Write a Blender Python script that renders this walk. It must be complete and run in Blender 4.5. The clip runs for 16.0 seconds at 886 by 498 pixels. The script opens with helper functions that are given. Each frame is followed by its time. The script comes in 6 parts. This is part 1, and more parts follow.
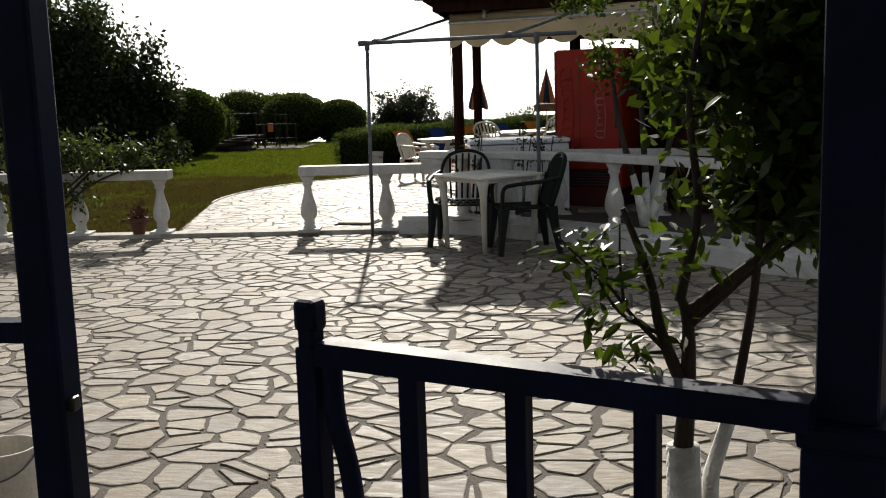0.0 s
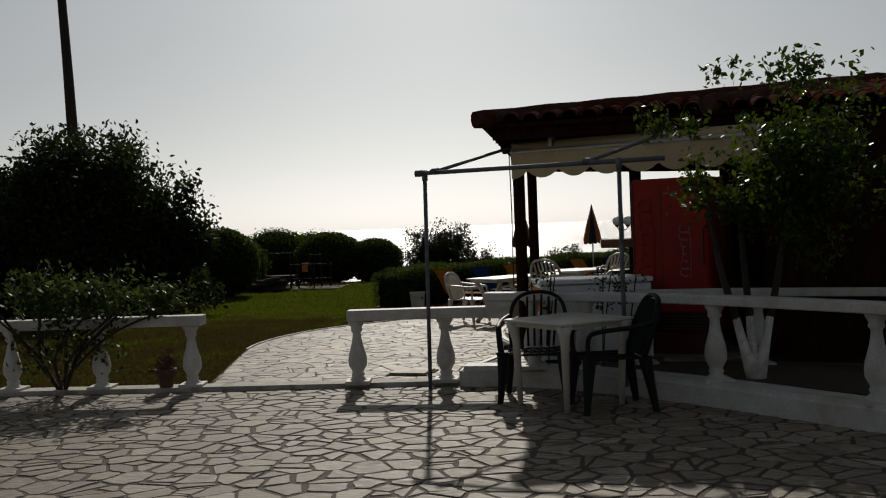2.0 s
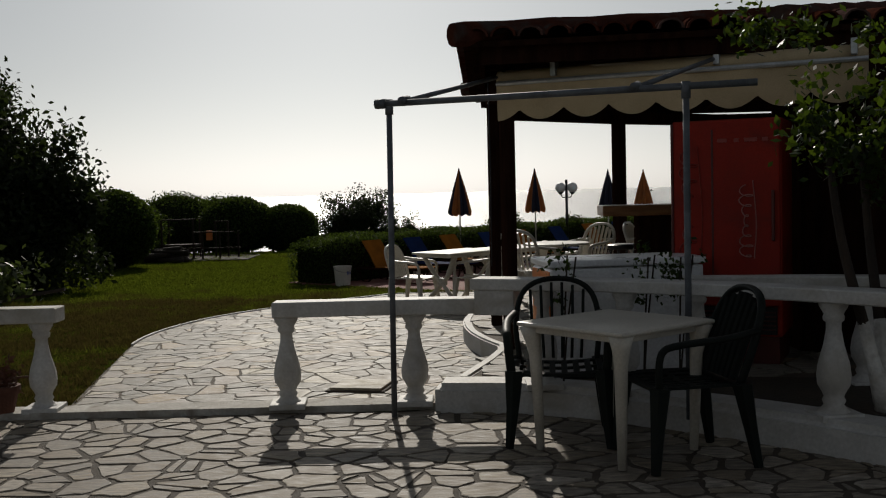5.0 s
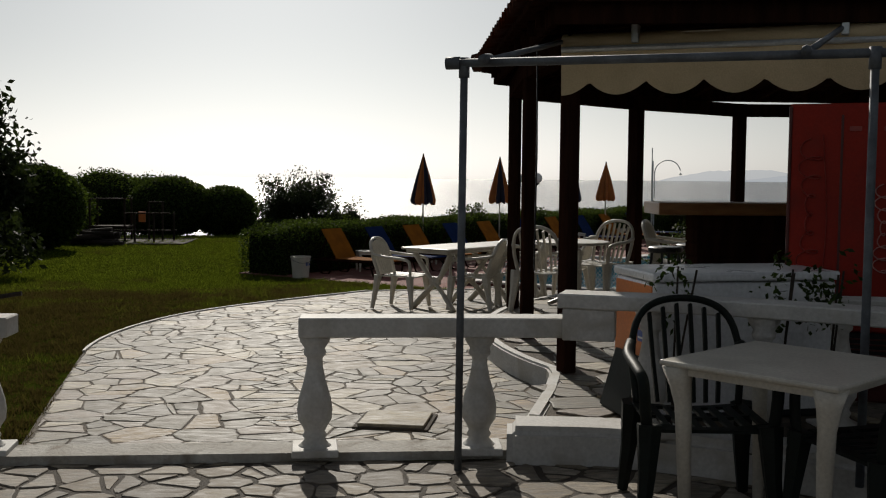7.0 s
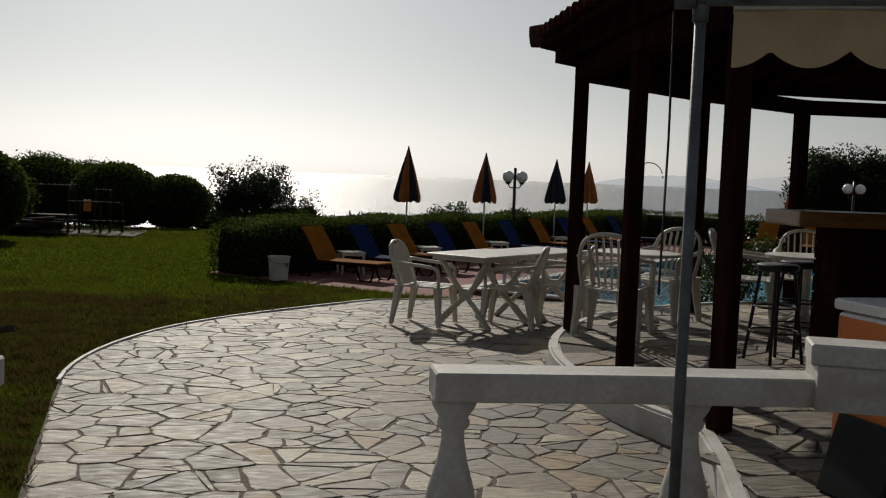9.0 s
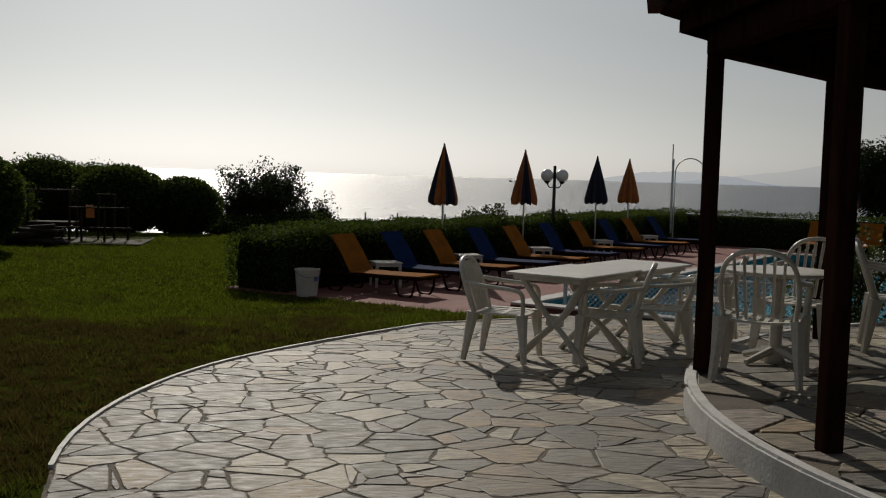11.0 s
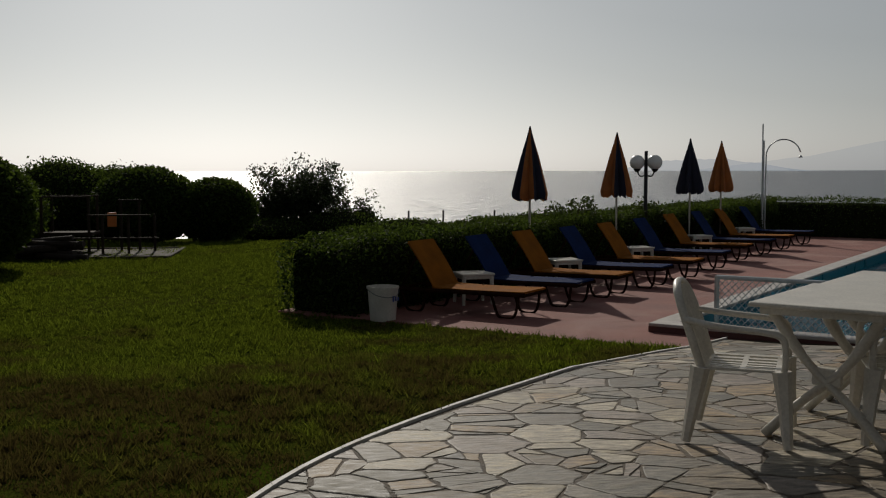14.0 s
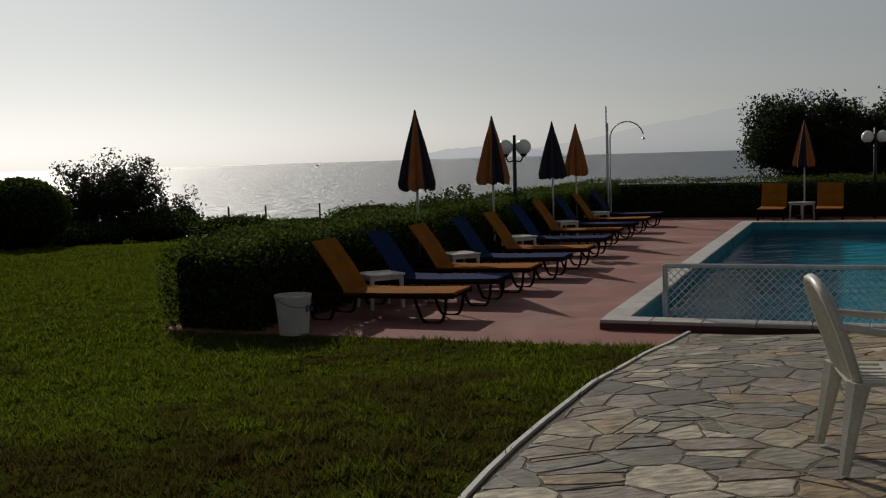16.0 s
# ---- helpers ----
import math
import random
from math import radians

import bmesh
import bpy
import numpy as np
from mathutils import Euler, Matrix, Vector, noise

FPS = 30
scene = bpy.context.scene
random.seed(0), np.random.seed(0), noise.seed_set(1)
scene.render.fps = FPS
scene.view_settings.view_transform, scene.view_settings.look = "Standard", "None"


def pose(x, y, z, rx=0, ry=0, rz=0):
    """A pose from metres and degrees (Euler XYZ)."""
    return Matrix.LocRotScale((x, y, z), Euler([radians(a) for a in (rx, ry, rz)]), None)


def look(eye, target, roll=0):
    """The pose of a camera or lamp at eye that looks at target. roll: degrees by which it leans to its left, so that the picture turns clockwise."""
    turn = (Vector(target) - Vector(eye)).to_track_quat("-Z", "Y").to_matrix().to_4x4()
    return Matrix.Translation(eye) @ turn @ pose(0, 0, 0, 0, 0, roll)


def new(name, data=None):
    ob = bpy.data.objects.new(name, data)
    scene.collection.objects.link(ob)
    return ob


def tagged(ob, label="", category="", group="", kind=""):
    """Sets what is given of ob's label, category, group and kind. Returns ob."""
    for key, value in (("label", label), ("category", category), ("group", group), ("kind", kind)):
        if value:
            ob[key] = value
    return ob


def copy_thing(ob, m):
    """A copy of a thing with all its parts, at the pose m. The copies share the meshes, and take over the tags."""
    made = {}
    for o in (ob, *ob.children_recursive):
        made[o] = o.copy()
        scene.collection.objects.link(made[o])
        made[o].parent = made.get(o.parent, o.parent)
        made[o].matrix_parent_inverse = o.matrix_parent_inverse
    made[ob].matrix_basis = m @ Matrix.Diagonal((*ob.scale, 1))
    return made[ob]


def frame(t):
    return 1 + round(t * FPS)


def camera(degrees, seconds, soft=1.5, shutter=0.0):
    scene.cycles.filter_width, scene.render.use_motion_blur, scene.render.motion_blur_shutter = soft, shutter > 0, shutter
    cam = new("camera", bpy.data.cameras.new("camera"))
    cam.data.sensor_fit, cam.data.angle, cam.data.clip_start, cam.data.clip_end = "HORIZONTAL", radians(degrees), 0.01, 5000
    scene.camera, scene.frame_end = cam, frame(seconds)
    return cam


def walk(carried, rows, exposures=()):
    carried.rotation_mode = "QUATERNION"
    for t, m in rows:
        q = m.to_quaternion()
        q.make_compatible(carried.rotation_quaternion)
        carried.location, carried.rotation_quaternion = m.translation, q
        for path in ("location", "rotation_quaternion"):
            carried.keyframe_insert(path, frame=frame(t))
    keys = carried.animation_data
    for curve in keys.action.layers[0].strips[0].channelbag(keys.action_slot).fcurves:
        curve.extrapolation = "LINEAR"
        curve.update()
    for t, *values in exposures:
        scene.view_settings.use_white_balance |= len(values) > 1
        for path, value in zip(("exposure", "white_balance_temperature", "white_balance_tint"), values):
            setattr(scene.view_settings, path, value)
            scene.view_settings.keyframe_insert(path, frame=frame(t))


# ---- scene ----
cam = camera(46.3, 16.0, soft=1.15)
PATH = [
    (0, (0.848, -0.707, 1.794), (0.714, 1.264, 1.48), -1.8),
    (0.5, (0.814, -0.411, 1.799), (0.631, 1.57, 1.588), -2.3),
    (1, (0.726, -0.148, 1.797), (0.513, 1.837, 1.668), -2.4),
    (1.5, (0.55, 0.189, 1.777), (0.345, 2.177, 1.704), -2.3),
    (2, (0.337, 0.721, 1.742), (0.157, 2.712, 1.696), -2.2),
    (2.5, (0.155, 1.295, 1.741), (0.009, 3.289, 1.695), -2.1),
    (3, (0.043, 1.895, 1.707), (-0.078, 3.891, 1.658), -2.1),
    (3.5, (-0.082, 2.508, 1.681), (-0.173, 4.505, 1.619), -2.1),
    (4, (-0.157, 3.116, 1.65), (-0.228, 5.113, 1.57), -2.1),
    (6.5, (-1.13, 5.379, 1.67), (-1.008, 7.371, 1.534), 0.1),
    (7, (-1.372, 5.876, 1.663), (-1.221, 7.866, 1.525), 0.5),
    (7.5, (-1.622, 6.348, 1.675), (-1.439, 8.334, 1.531), 1.2),
    (8, (-1.9, 6.823, 1.654), (-1.672, 8.804, 1.507), 1.6),
    (8.5, (-2.13, 7.349, 1.618), (-1.866, 9.326, 1.474), 2.1),
    (9, (-2.295, 7.927, 1.604), (-2.015, 9.902, 1.464), 2.3),
    (11.5, (-2.79, 10.54, 1.609), (-2.52, 12.516, 1.464), 1.4),
    (12, (-2.894, 10.989, 1.614), (-2.629, 12.965, 1.453), 1.1),
    (12.5, (-2.987, 11.508, 1.59), (-2.735, 13.486, 1.428), 0.7),
    (13, (-3.069, 12.094, 1.586), (-2.832, 14.073, 1.422), 0.5),
    (13.5, (-3.17, 12.751, 1.565), (-2.944, 14.731, 1.403), 0.3),
    (14, (-3.274, 13.383, 1.526), (-3.045, 15.364, 1.373), -0.1),
    (14.5, (-3.49, 13.86, 1.521), (-3.222, 15.836, 1.371), -0.2),
    (15, (-3.754, 14.278, 1.526), (-3.407, 16.242, 1.372), -0.8),
    (15.5, (-4.035, 14.726, 1.506), (-3.573, 16.665, 1.343), -1.2),
    (16, (-4.429, 15.068, 1.507), (-3.803, 16.959, 1.331), -1.7),
]
EXPOSURE = [(0.0, 1.3), (0.3, 1.15), (0.6, 0.8), (1.0, 0.33), (1.5, 0.0), (2.0, -0.1), (4.0, -0.12), (6.5, 0.14), (9.0, 0.0), (11.5, -0.16), (12.5, -0.2), (16.0, -0.08)]
walk(cam, [(t, look(eye, target, roll)) for t, eye, target, roll in PATH], EXPOSURE)

# ---- world, sun ----
SUN_EL, SUN_AZ = 29.5, -5.2
world = bpy.data.worlds.new("sky")
scene.world = world
world.use_nodes = True
wn = world.node_tree.nodes
sky = wn.new("ShaderNodeTexSky")
sky.sky_type, sky.sun_disc = "NISHITA", False
sky.sun_elevation, sky.sun_rotation = radians(SUN_EL), radians(SUN_AZ)
sky.air_density, sky.dust_density, sky.ozone_density = 1.0, 0.95, 1.0
wn["Background"].inputs[1].default_value = 0.046
pale = wn.new("ShaderNodeHueSaturation")  # thin sea haze washes the colour out
pale.inputs["Saturation"].default_value = 0.24
world.node_tree.links.new(sky.outputs[0], pale.inputs["Color"])
cool = wn.new("ShaderNodeMixRGB")
cool.blend_type, cool.inputs[0].default_value, cool.inputs[2].default_value = "MULTIPLY", 1.0, (0.972, 1.0, 1.015, 1)
world.node_tree.links.new(pale.outputs[0], cool.inputs[1])
world.node_tree.links.new(cool.outputs[0], wn["Background"].inputs[0])
sun = new("sun", bpy.data.lights.new("sun", "SUN"))
sun.data.energy, sun.data.angle, sun.data.color = 2.6, radians(0.6), (1.0, 0.93, 0.82)
sun_dir = Vector((math.sin(radians(SUN_AZ)) * math.cos(radians(SUN_EL)), math.cos(radians(SUN_AZ)) * math.cos(radians(SUN_EL)), math.sin(radians(SUN_EL))))
sun.matrix_world = look(sun_dir * 60, (0, 0, 0))

# ---- materials ----
def mat(name, c1, c2=None, scale=6.0, rough=0.6, bump=0.0, bscale=60.0, metal=0.0, vary=0.0, spec=0.5, stains=None, stretch=(1, 1, 1)):
    m = bpy.data.materials.new(name)
    m.use_nodes = True
    n, l = m.node_tree.nodes, m.node_tree.links
    b = n["Principled BSDF"]
    b.inputs["Roughness"].default_value, b.inputs["Metallic"].default_value = rough, metal
    b.inputs["Specular IOR Level"].default_value = spec
    tc, mp = n.new("ShaderNodeTexCoord"), n.new("ShaderNodeMapping")
    mp.inputs["Scale"].default_value = stretch
    l.new(tc.outputs["Object"], mp.inputs[0])
    nz = n.new("ShaderNodeTexNoise")
    nz.inputs["Scale"].default_value, nz.inputs["Detail"].default_value = scale, 6
    l.new(mp.outputs[0], nz.inputs["Vector"])
    ramp = n.new("ShaderNodeValToRGB")
    c2 = c2 or tuple(v * 0.75 for v in c1)
    ramp.color_ramp.elements[0].position, ramp.color_ramp.elements[1].position = 0.35, 0.65
    ramp.color_ramp.elements[0].color, ramp.color_ramp.elements[1].color = (*c2, 1), (*c1, 1)
    l.new(nz.outputs["Fac"], ramp.inputs[0])
    out = ramp.outputs[0]
    fine = n.new("ShaderNodeTexNoise")
    fine.inputs["Scale"].default_value, fine.inputs["Detail"].default_value = bscale, 4
    l.new(mp.outputs[0], fine.inputs["Vector"])
    mr = n.new("ShaderNodeMapRange")
    mr.inputs["From Min"].default_value, mr.inputs["From Max"].default_value = 0.25, 0.75
    mr.inputs["To Min"].default_value, mr.inputs["To Max"].default_value = 0.85, 1.12
    l.new(fine.outputs["Fac"], mr.inputs["Value"])
    mx = n.new("ShaderNodeMixRGB")
    mx.blend_type, mx.inputs[0].default_value = "MULTIPLY", 1.0
    l.new(out, mx.inputs[1]); l.new(mr.outputs[0], mx.inputs[2])
    out = mx.outputs[0]
    if vary:
        oi, ge = n.new("ShaderNodeObjectInfo"), n.new("ShaderNodeNewGeometry")
        ad, fr = n.new("ShaderNodeMath"), n.new("ShaderNodeMath")
        ad.operation, fr.operation = "ADD", "FRACT"
        l.new(oi.outputs["Random"], ad.inputs[0]); l.new(ge.outputs["Random Per Island"], ad.inputs[1]); l.new(ad.outputs[0], fr.inputs[0])
        vr = n.new("ShaderNodeMapRange")
        vr.inputs["To Min"].default_value, vr.inputs["To Max"].default_value = 1 - vary, 1 + vary * 0.5
        l.new(fr.outputs[0], vr.inputs["Value"])
        hs = n.new("ShaderNodeHueSaturation")
        l.new(vr.outputs[0], hs.inputs["Value"]); l.new(out, hs.inputs["Color"])
        sat = n.new("ShaderNodeMapRange")
        sat.inputs["To Min"].default_value, sat.inputs["To Max"].default_value = 1.25, 0.6
        l.new(fr.outputs[0], sat.inputs["Value"]); l.new(sat.outputs[0], hs.inputs["Saturation"])
        out = hs.outputs[0]
    if stains:
        sn, sr, sm = n.new("ShaderNodeTexNoise"), n.new("ShaderNodeValToRGB"), n.new("ShaderNodeMixRGB")
        sn.inputs["Scale"].default_value, sn.inputs["Detail"].default_value, sn.inputs["Distortion"].default_value = stains[1], 8, 0.6
        sr.color_ramp.elements[0].position, sr.color_ramp.elements[1].position = 0.52, 0.72
        l.new(tc.outputs["Object"], sn.inputs["Vector"]); l.new(sn.outputs["Fac"], sr.inputs[0]); l.new(sr.outputs[0], sm.inputs[0])
        l.new(out, sm.inputs[1]); sm.inputs[2].default_value = (*stains[0], 1)
        out = sm.outputs[0]
    l.new(out, b.inputs["Base Color"])
    rr = n.new("ShaderNodeMapRange")
    rr.inputs["To Min"].default_value, rr.inputs["To Max"].default_value = max(0.02, rough - 0.12), min(1, rough + 0.12)
    l.new(nz.outputs["Fac"], rr.inputs["Value"]); l.new(rr.outputs[0], b.inputs["Roughness"])
    if bump:
        bp = n.new("ShaderNodeBump")
        bp.inputs["Strength"].default_value, bp.inputs["Distance"].default_value = bump, 0.02
        l.new(fine.outputs["Fac"], bp.inputs["Height"]); l.new(bp.outputs[0], b.inputs["Normal"])
    return m


def leaf_mat(name, c, t, vary=0.5, rough=0.45, spec=0.35):
    m = bpy.data.materials.new(name)
    m.use_nodes = True
    n, l = m.node_tree.nodes, m.node_tree.links
    b = n["Principled BSDF"]
    b.inputs["Roughness"].default_value, b.inputs["Specular IOR Level"].default_value = rough, spec
    tr, mix = n.new("ShaderNodeBsdfTranslucent"), n.new("ShaderNodeMixShader")
    oi, ge = n.new("ShaderNodeObjectInfo"), n.new("ShaderNodeNewGeometry")
    ad, fr, vr = n.new("ShaderNodeMath"), n.new("ShaderNodeMath"), n.new("ShaderNodeMapRange")
    ad.operation, fr.operation = "ADD", "FRACT"
    l.new(oi.outputs["Random"], ad.inputs[0]); l.new(ge.outputs["Random Per Island"], ad.inputs[1]); l.new(ad.outputs[0], fr.inputs[0])
    vr.inputs["To Min"].default_value, vr.inputs["To Max"].default_value = 1 - vary, 1 + vary
    l.new(fr.outputs[0], vr.inputs["Value"])
    for col, sock in ((c, b.inputs["Base Color"]), (t, tr.inputs["Color"])):
        hs = n.new("ShaderNodeHueSaturation")
        hs.inputs["Color"].default_value = (*col, 1)
        l.new(vr.outputs[0], hs.inputs["Value"]); l.new(hs.outputs[0], sock)
    mix.inputs[0].default_value = 0.4
    l.new(b.outputs[0], mix.inputs[1]); l.new(tr.outputs[0], mix.inputs[2])
    l.new(mix.outputs[0], n["Material Output"].inputs["Surface"])
    return m


def glass_water(name, color, rough, scale, strength, trans):
    m = mat(name, color, scale=scale, rough=rough)
    n, l = m.node_tree.nodes, m.node_tree.links
    b = n["Principled BSDF"]
    b.inputs["Transmission Weight"].default_value, b.inputs["IOR"].default_value = trans, 1.33
    tc = n["Texture Coordinate"]
    mp, w1, w2, ad, bp = n.new("ShaderNodeMapping"), n.new("ShaderNodeTexNoise"), n.new("ShaderNodeTexNoise"), n.new("ShaderNodeMath"), n.new("ShaderNodeBump")
    mp.inputs["Scale"].default_value = (0.45, 1, 1)
    w1.inputs["Scale"].default_value, w1.inputs["Detail"].default_value = scale, 5
    w2.inputs["Scale"].default_value, w2.inputs["Detail"].default_value = scale * 0.42, 3
    l.new(tc.outputs["Object"], mp.inputs[0]); l.new(mp.outputs[0], w1.inputs["Vector"]); l.new(mp.outputs[0], w2.inputs["Vector"])
    l.new(w1.outputs["Fac"], ad.inputs[0]); l.new(w2.outputs["Fac"], ad.inputs[1]); l.new(ad.outputs[0], bp.inputs["Height"])
    bp.inputs["Strength"].default_value, bp.inputs["Distance"].default_value = strength, 1.4 / scale
    l.new(bp.outputs[0], b.inputs["Normal"])
    return m


def stone_mat(name, tones, low, rough, bump, spec):
    """Split slate and quartzite: each stone has its own tone, with cleft streaks, pale scuffs and brown stains."""
    m = bpy.data.materials.new(name)
    m.use_nodes = True
    n, l = m.node_tree.nodes, m.node_tree.links
    b = n["Principled BSDF"]
    b.inputs["Specular IOR Level"].default_value = spec
    tc, oi, ge = n.new("ShaderNodeTexCoord"), n.new("ShaderNodeObjectInfo"), n.new("ShaderNodeNewGeometry")
    ad, fr, pick = n.new("ShaderNodeMath"), n.new("ShaderNodeMath"), n.new("ShaderNodeValToRGB")
    ad.operation, fr.operation = "ADD", "FRACT"
    l.new(oi.outputs["Random"], ad.inputs[0]); l.new(ge.outputs["Random Per Island"], ad.inputs[1]); l.new(ad.outputs[0], fr.inputs[0])
    pick.color_ramp.interpolation = "CONSTANT"
    els = pick.color_ramp.elements
    while len(els) < len(tones):
        els.new(0.5)
    for k, c in enumerate(tones):
        els[k].position, els[k].color = k / len(tones), (*c, 1)
    l.new(fr.outputs[0], pick.inputs[0])
    turn, cv = n.new("ShaderNodeMapping"), n.new("ShaderNodeCombineXYZ")
    l.new(fr.outputs[0], cv.inputs[2]); l.new(cv.outputs[0], turn.inputs["Rotation"]); l.new(tc.outputs["Object"], turn.inputs[0])
    turn.inputs["Scale"].default_value = (1, 3.2, 1)
    big, fine, grit = n.new("ShaderNodeTexNoise"), n.new("ShaderNodeTexNoise"), n.new("ShaderNodeTexNoise")
    for nd, s, d, src in ((big, 3.2, 7, tc.outputs["Object"]), (fine, 9, 9, turn.outputs[0]), (grit, 130, 3, tc.outputs["Object"])):
        nd.inputs["Scale"].default_value, nd.inputs["Detail"].default_value = s, d
        l.new(src, nd.inputs["Vector"])
    def span(src, lo, hi, a, z):
        r = n.new("ShaderNodeMapRange")
        for key, v in (("From Min", lo), ("From Max", hi), ("To Min", a), ("To Max", z)):
            r.inputs[key].default_value = v
        l.new(src, r.inputs["Value"])
        return r.outputs[0]
    def times(c, f):
        x = n.new("ShaderNodeMixRGB")
        x.blend_type, x.inputs[0].default_value = "MULTIPLY", 1.0
        l.new(c, x.inputs[1]); l.new(f, x.inputs[2])
        return x.outputs[0]
    out = times(pick.outputs[0], span(fine.outputs["Fac"], 0.3, 0.7, 0.42, 1.5))
    out = times(out, span(grit.outputs["Fac"], 0.3, 0.7, 0.78, 1.2))
    sm = n.new("ShaderNodeMixRGB")
    l.new(span(big.outputs["Fac"], 0.5, 0.68, 0.0, 0.75), sm.inputs[0]); l.new(out, sm.inputs[1]); sm.inputs[2].default_value = (*low, 1)
    l.new(sm.outputs[0], b.inputs["Base Color"])
    l.new(span(fine.outputs["Fac"], 0.3, 0.7, rough - 0.12, rough + 0.15), b.inputs["Roughness"])
    sumn = n.new("ShaderNodeMath")
    l.new(fine.outputs["Fac"], sumn.inputs[0]); l.new(span(grit.outputs["Fac"], 0, 1, 0, 0.18), sumn.inputs[1])
    bp = n.new("ShaderNodeBump")
    bp.inputs["Strength"].default_value, bp.inputs["Distance"].default_value = bump, 0.02
    l.new(sumn.outputs[0], bp.inputs["Height"]); l.new(bp.outputs[0], b.inputs["Normal"])
    return m


STONE = stone_mat("flagstone", ((0.245, 0.212, 0.17), (0.19, 0.168, 0.14), (0.28, 0.24, 0.185), (0.22, 0.19, 0.152), (0.31, 0.275, 0.23), (0.21, 0.175, 0.13)), (0.16, 0.125, 0.09), 0.66, 0.34, 0.22)
STONE_PATH = stone_mat("grey_flagstone", ((0.223, 0.2, 0.162), (0.133, 0.125, 0.104), (0.318, 0.275, 0.198), (0.191, 0.175, 0.144), (0.276, 0.205, 0.126), (0.159, 0.145, 0.113), (0.254, 0.215, 0.18), (0.201, 0.165, 0.117), (0.403, 0.355, 0.27), (0.143, 0.132, 0.104)), (0.15, 0.125, 0.095), 0.62, 0.5, 0.28)
MORTAR = mat("mortar", (0.072, 0.056, 0.040), (0.045, 0.035, 0.025), 9, 0.9, 0.5, 90)
MORTAR_PATH = mat("brown_mortar", (0.125, 0.098, 0.068), (0.07, 0.054, 0.039), 4, 0.9, 0.6, 70)
WHITE = mat("white_masonry_paint", (0.56, 0.55, 0.53), (0.47, 0.46, 0.435), 4, 0.65, 0.2, 45, stains=((0.38, 0.35, 0.30), 3.0))
KERB = mat("worn_whitewash", (0.50, 0.48, 0.44), (0.30, 0.275, 0.235), 3.5, 0.8, 0.5, 40, stains=((0.20, 0.17, 0.13), 4.5))
PLASTIC = mat("white_plastic", (0.57, 0.54, 0.475), (0.47, 0.44, 0.38), 5, 0.38, 0.05, 60)
DARK_PLASTIC = mat("dark_green_plastic", (0.012, 0.016, 0.014), (0.007, 0.009, 0.008), 6, 0.5, 0.05, 60, spec=0.12)
BLUE_PAINT = mat("dark_blue_paint", (0.005, 0.009, 0.032), (0.003, 0.006, 0.020), 8, 0.5, 0.04, 70, spec=0.07)
WOOD_DARK = mat("dark_stained_wood", (0.032, 0.014, 0.009), (0.015, 0.007, 0.005), 3, 0.85, 0.3, 40, stretch=(4, 4, 0.6), spec=0.0)
WOOD_TOP = mat("varnished_wood", (0.30, 0.15, 0.055), (0.20, 0.09, 0.03), 4, 0.35, 0.15, 50, stretch=(1, 6, 6))
TILE = mat("terracotta_tile", (0.090, 0.032, 0.022), (0.050, 0.022, 0.017), 5, 0.9, 0.3, 50, vary=0.22, spec=0.0, stains=((0.06, 0.05, 0.045), 4))
CANVAS = mat("cream_canvas", (0.56, 0.44, 0.27), (0.45, 0.35, 0.21), 3, 0.85, 0.15, 120)
STEEL = mat("galvanised_steel", (0.15, 0.165, 0.185), (0.09, 0.098, 0.11), 8, 0.62, 0.1, 80, metal=0.35)
RED = mat("red_enamel", (0.34, 0.022, 0.010), (0.25, 0.016, 0.008), 2, 0.55, 0.02, 60, spec=0.22, stains=((0.20, 0.02, 0.012), 3.0))
RED_DARK = mat("dark_red_panel", (0.10, 0.010, 0.008), (0.06, 0.008, 0.006), 3, 0.4)
PALE_PINK = mat("faded_white_print", (0.55, 0.30, 0.27), (0.42, 0.20, 0.18), 5, 0.4)
ORANGE = mat("orange_print", (0.62, 0.19, 0.045), (0.50, 0.14, 0.03), 3, 0.4)
BLUE_PRINT = mat("blue_print", (0.05, 0.10, 0.35), (0.04, 0.07, 0.25), 3, 0.4)
ENAMEL = mat("white_enamel", (0.72, 0.73, 0.74), (0.62, 0.63, 0.65), 3, 0.3, 0.03, 40)
YELLOW_CLOTH = mat("yellow_orange_fabric", (0.29, 0.105, 0.012), (0.21, 0.075, 0.009), 4, 0.9, 0.2, 150, spec=0.05)
BLUE_CLOTH = mat("blue_fabric", (0.011, 0.027, 0.095), (0.008, 0.019, 0.068), 4, 0.9, 0.2, 150, spec=0.05)
NAVY_CLOTH = mat("navy_fabric", (0.010, 0.012, 0.030), (0.008, 0.008, 0.018), 4, 0.85, 0.2, 150)
ORANGE_CANOPY = mat("orange_canopy", (0.36, 0.115, 0.022), (0.27, 0.085, 0.018), 5, 0.85, 0.2, 120)
PALE_RED = mat("faded_red_print", (0.34, 0.06, 0.045), (0.28, 0.035, 0.025), 5, 0.4)
DECK = mat("red_brushed_concrete", (0.27, 0.115, 0.095), (0.205, 0.085, 0.072), 1.6, 0.85, 0.4, 90, spec=0.3, stains=((0.33, 0.19, 0.16), 0.7))
POOL_TILE = mat("turquoise_pool_tile", (0.014, 0.22, 0.29), (0.010, 0.17, 0.23), 3, 0.3, 0.1, 30)
COPING = mat("pale_coping_tile", (0.46, 0.43, 0.40), (0.37, 0.34, 0.32), 6, 0.6, 0.2, 60, vary=0.12)
PLINTH = mat("dark_red_plinth", (0.10, 0.03, 0.025), (0.07, 0.02, 0.018), 5, 0.6)
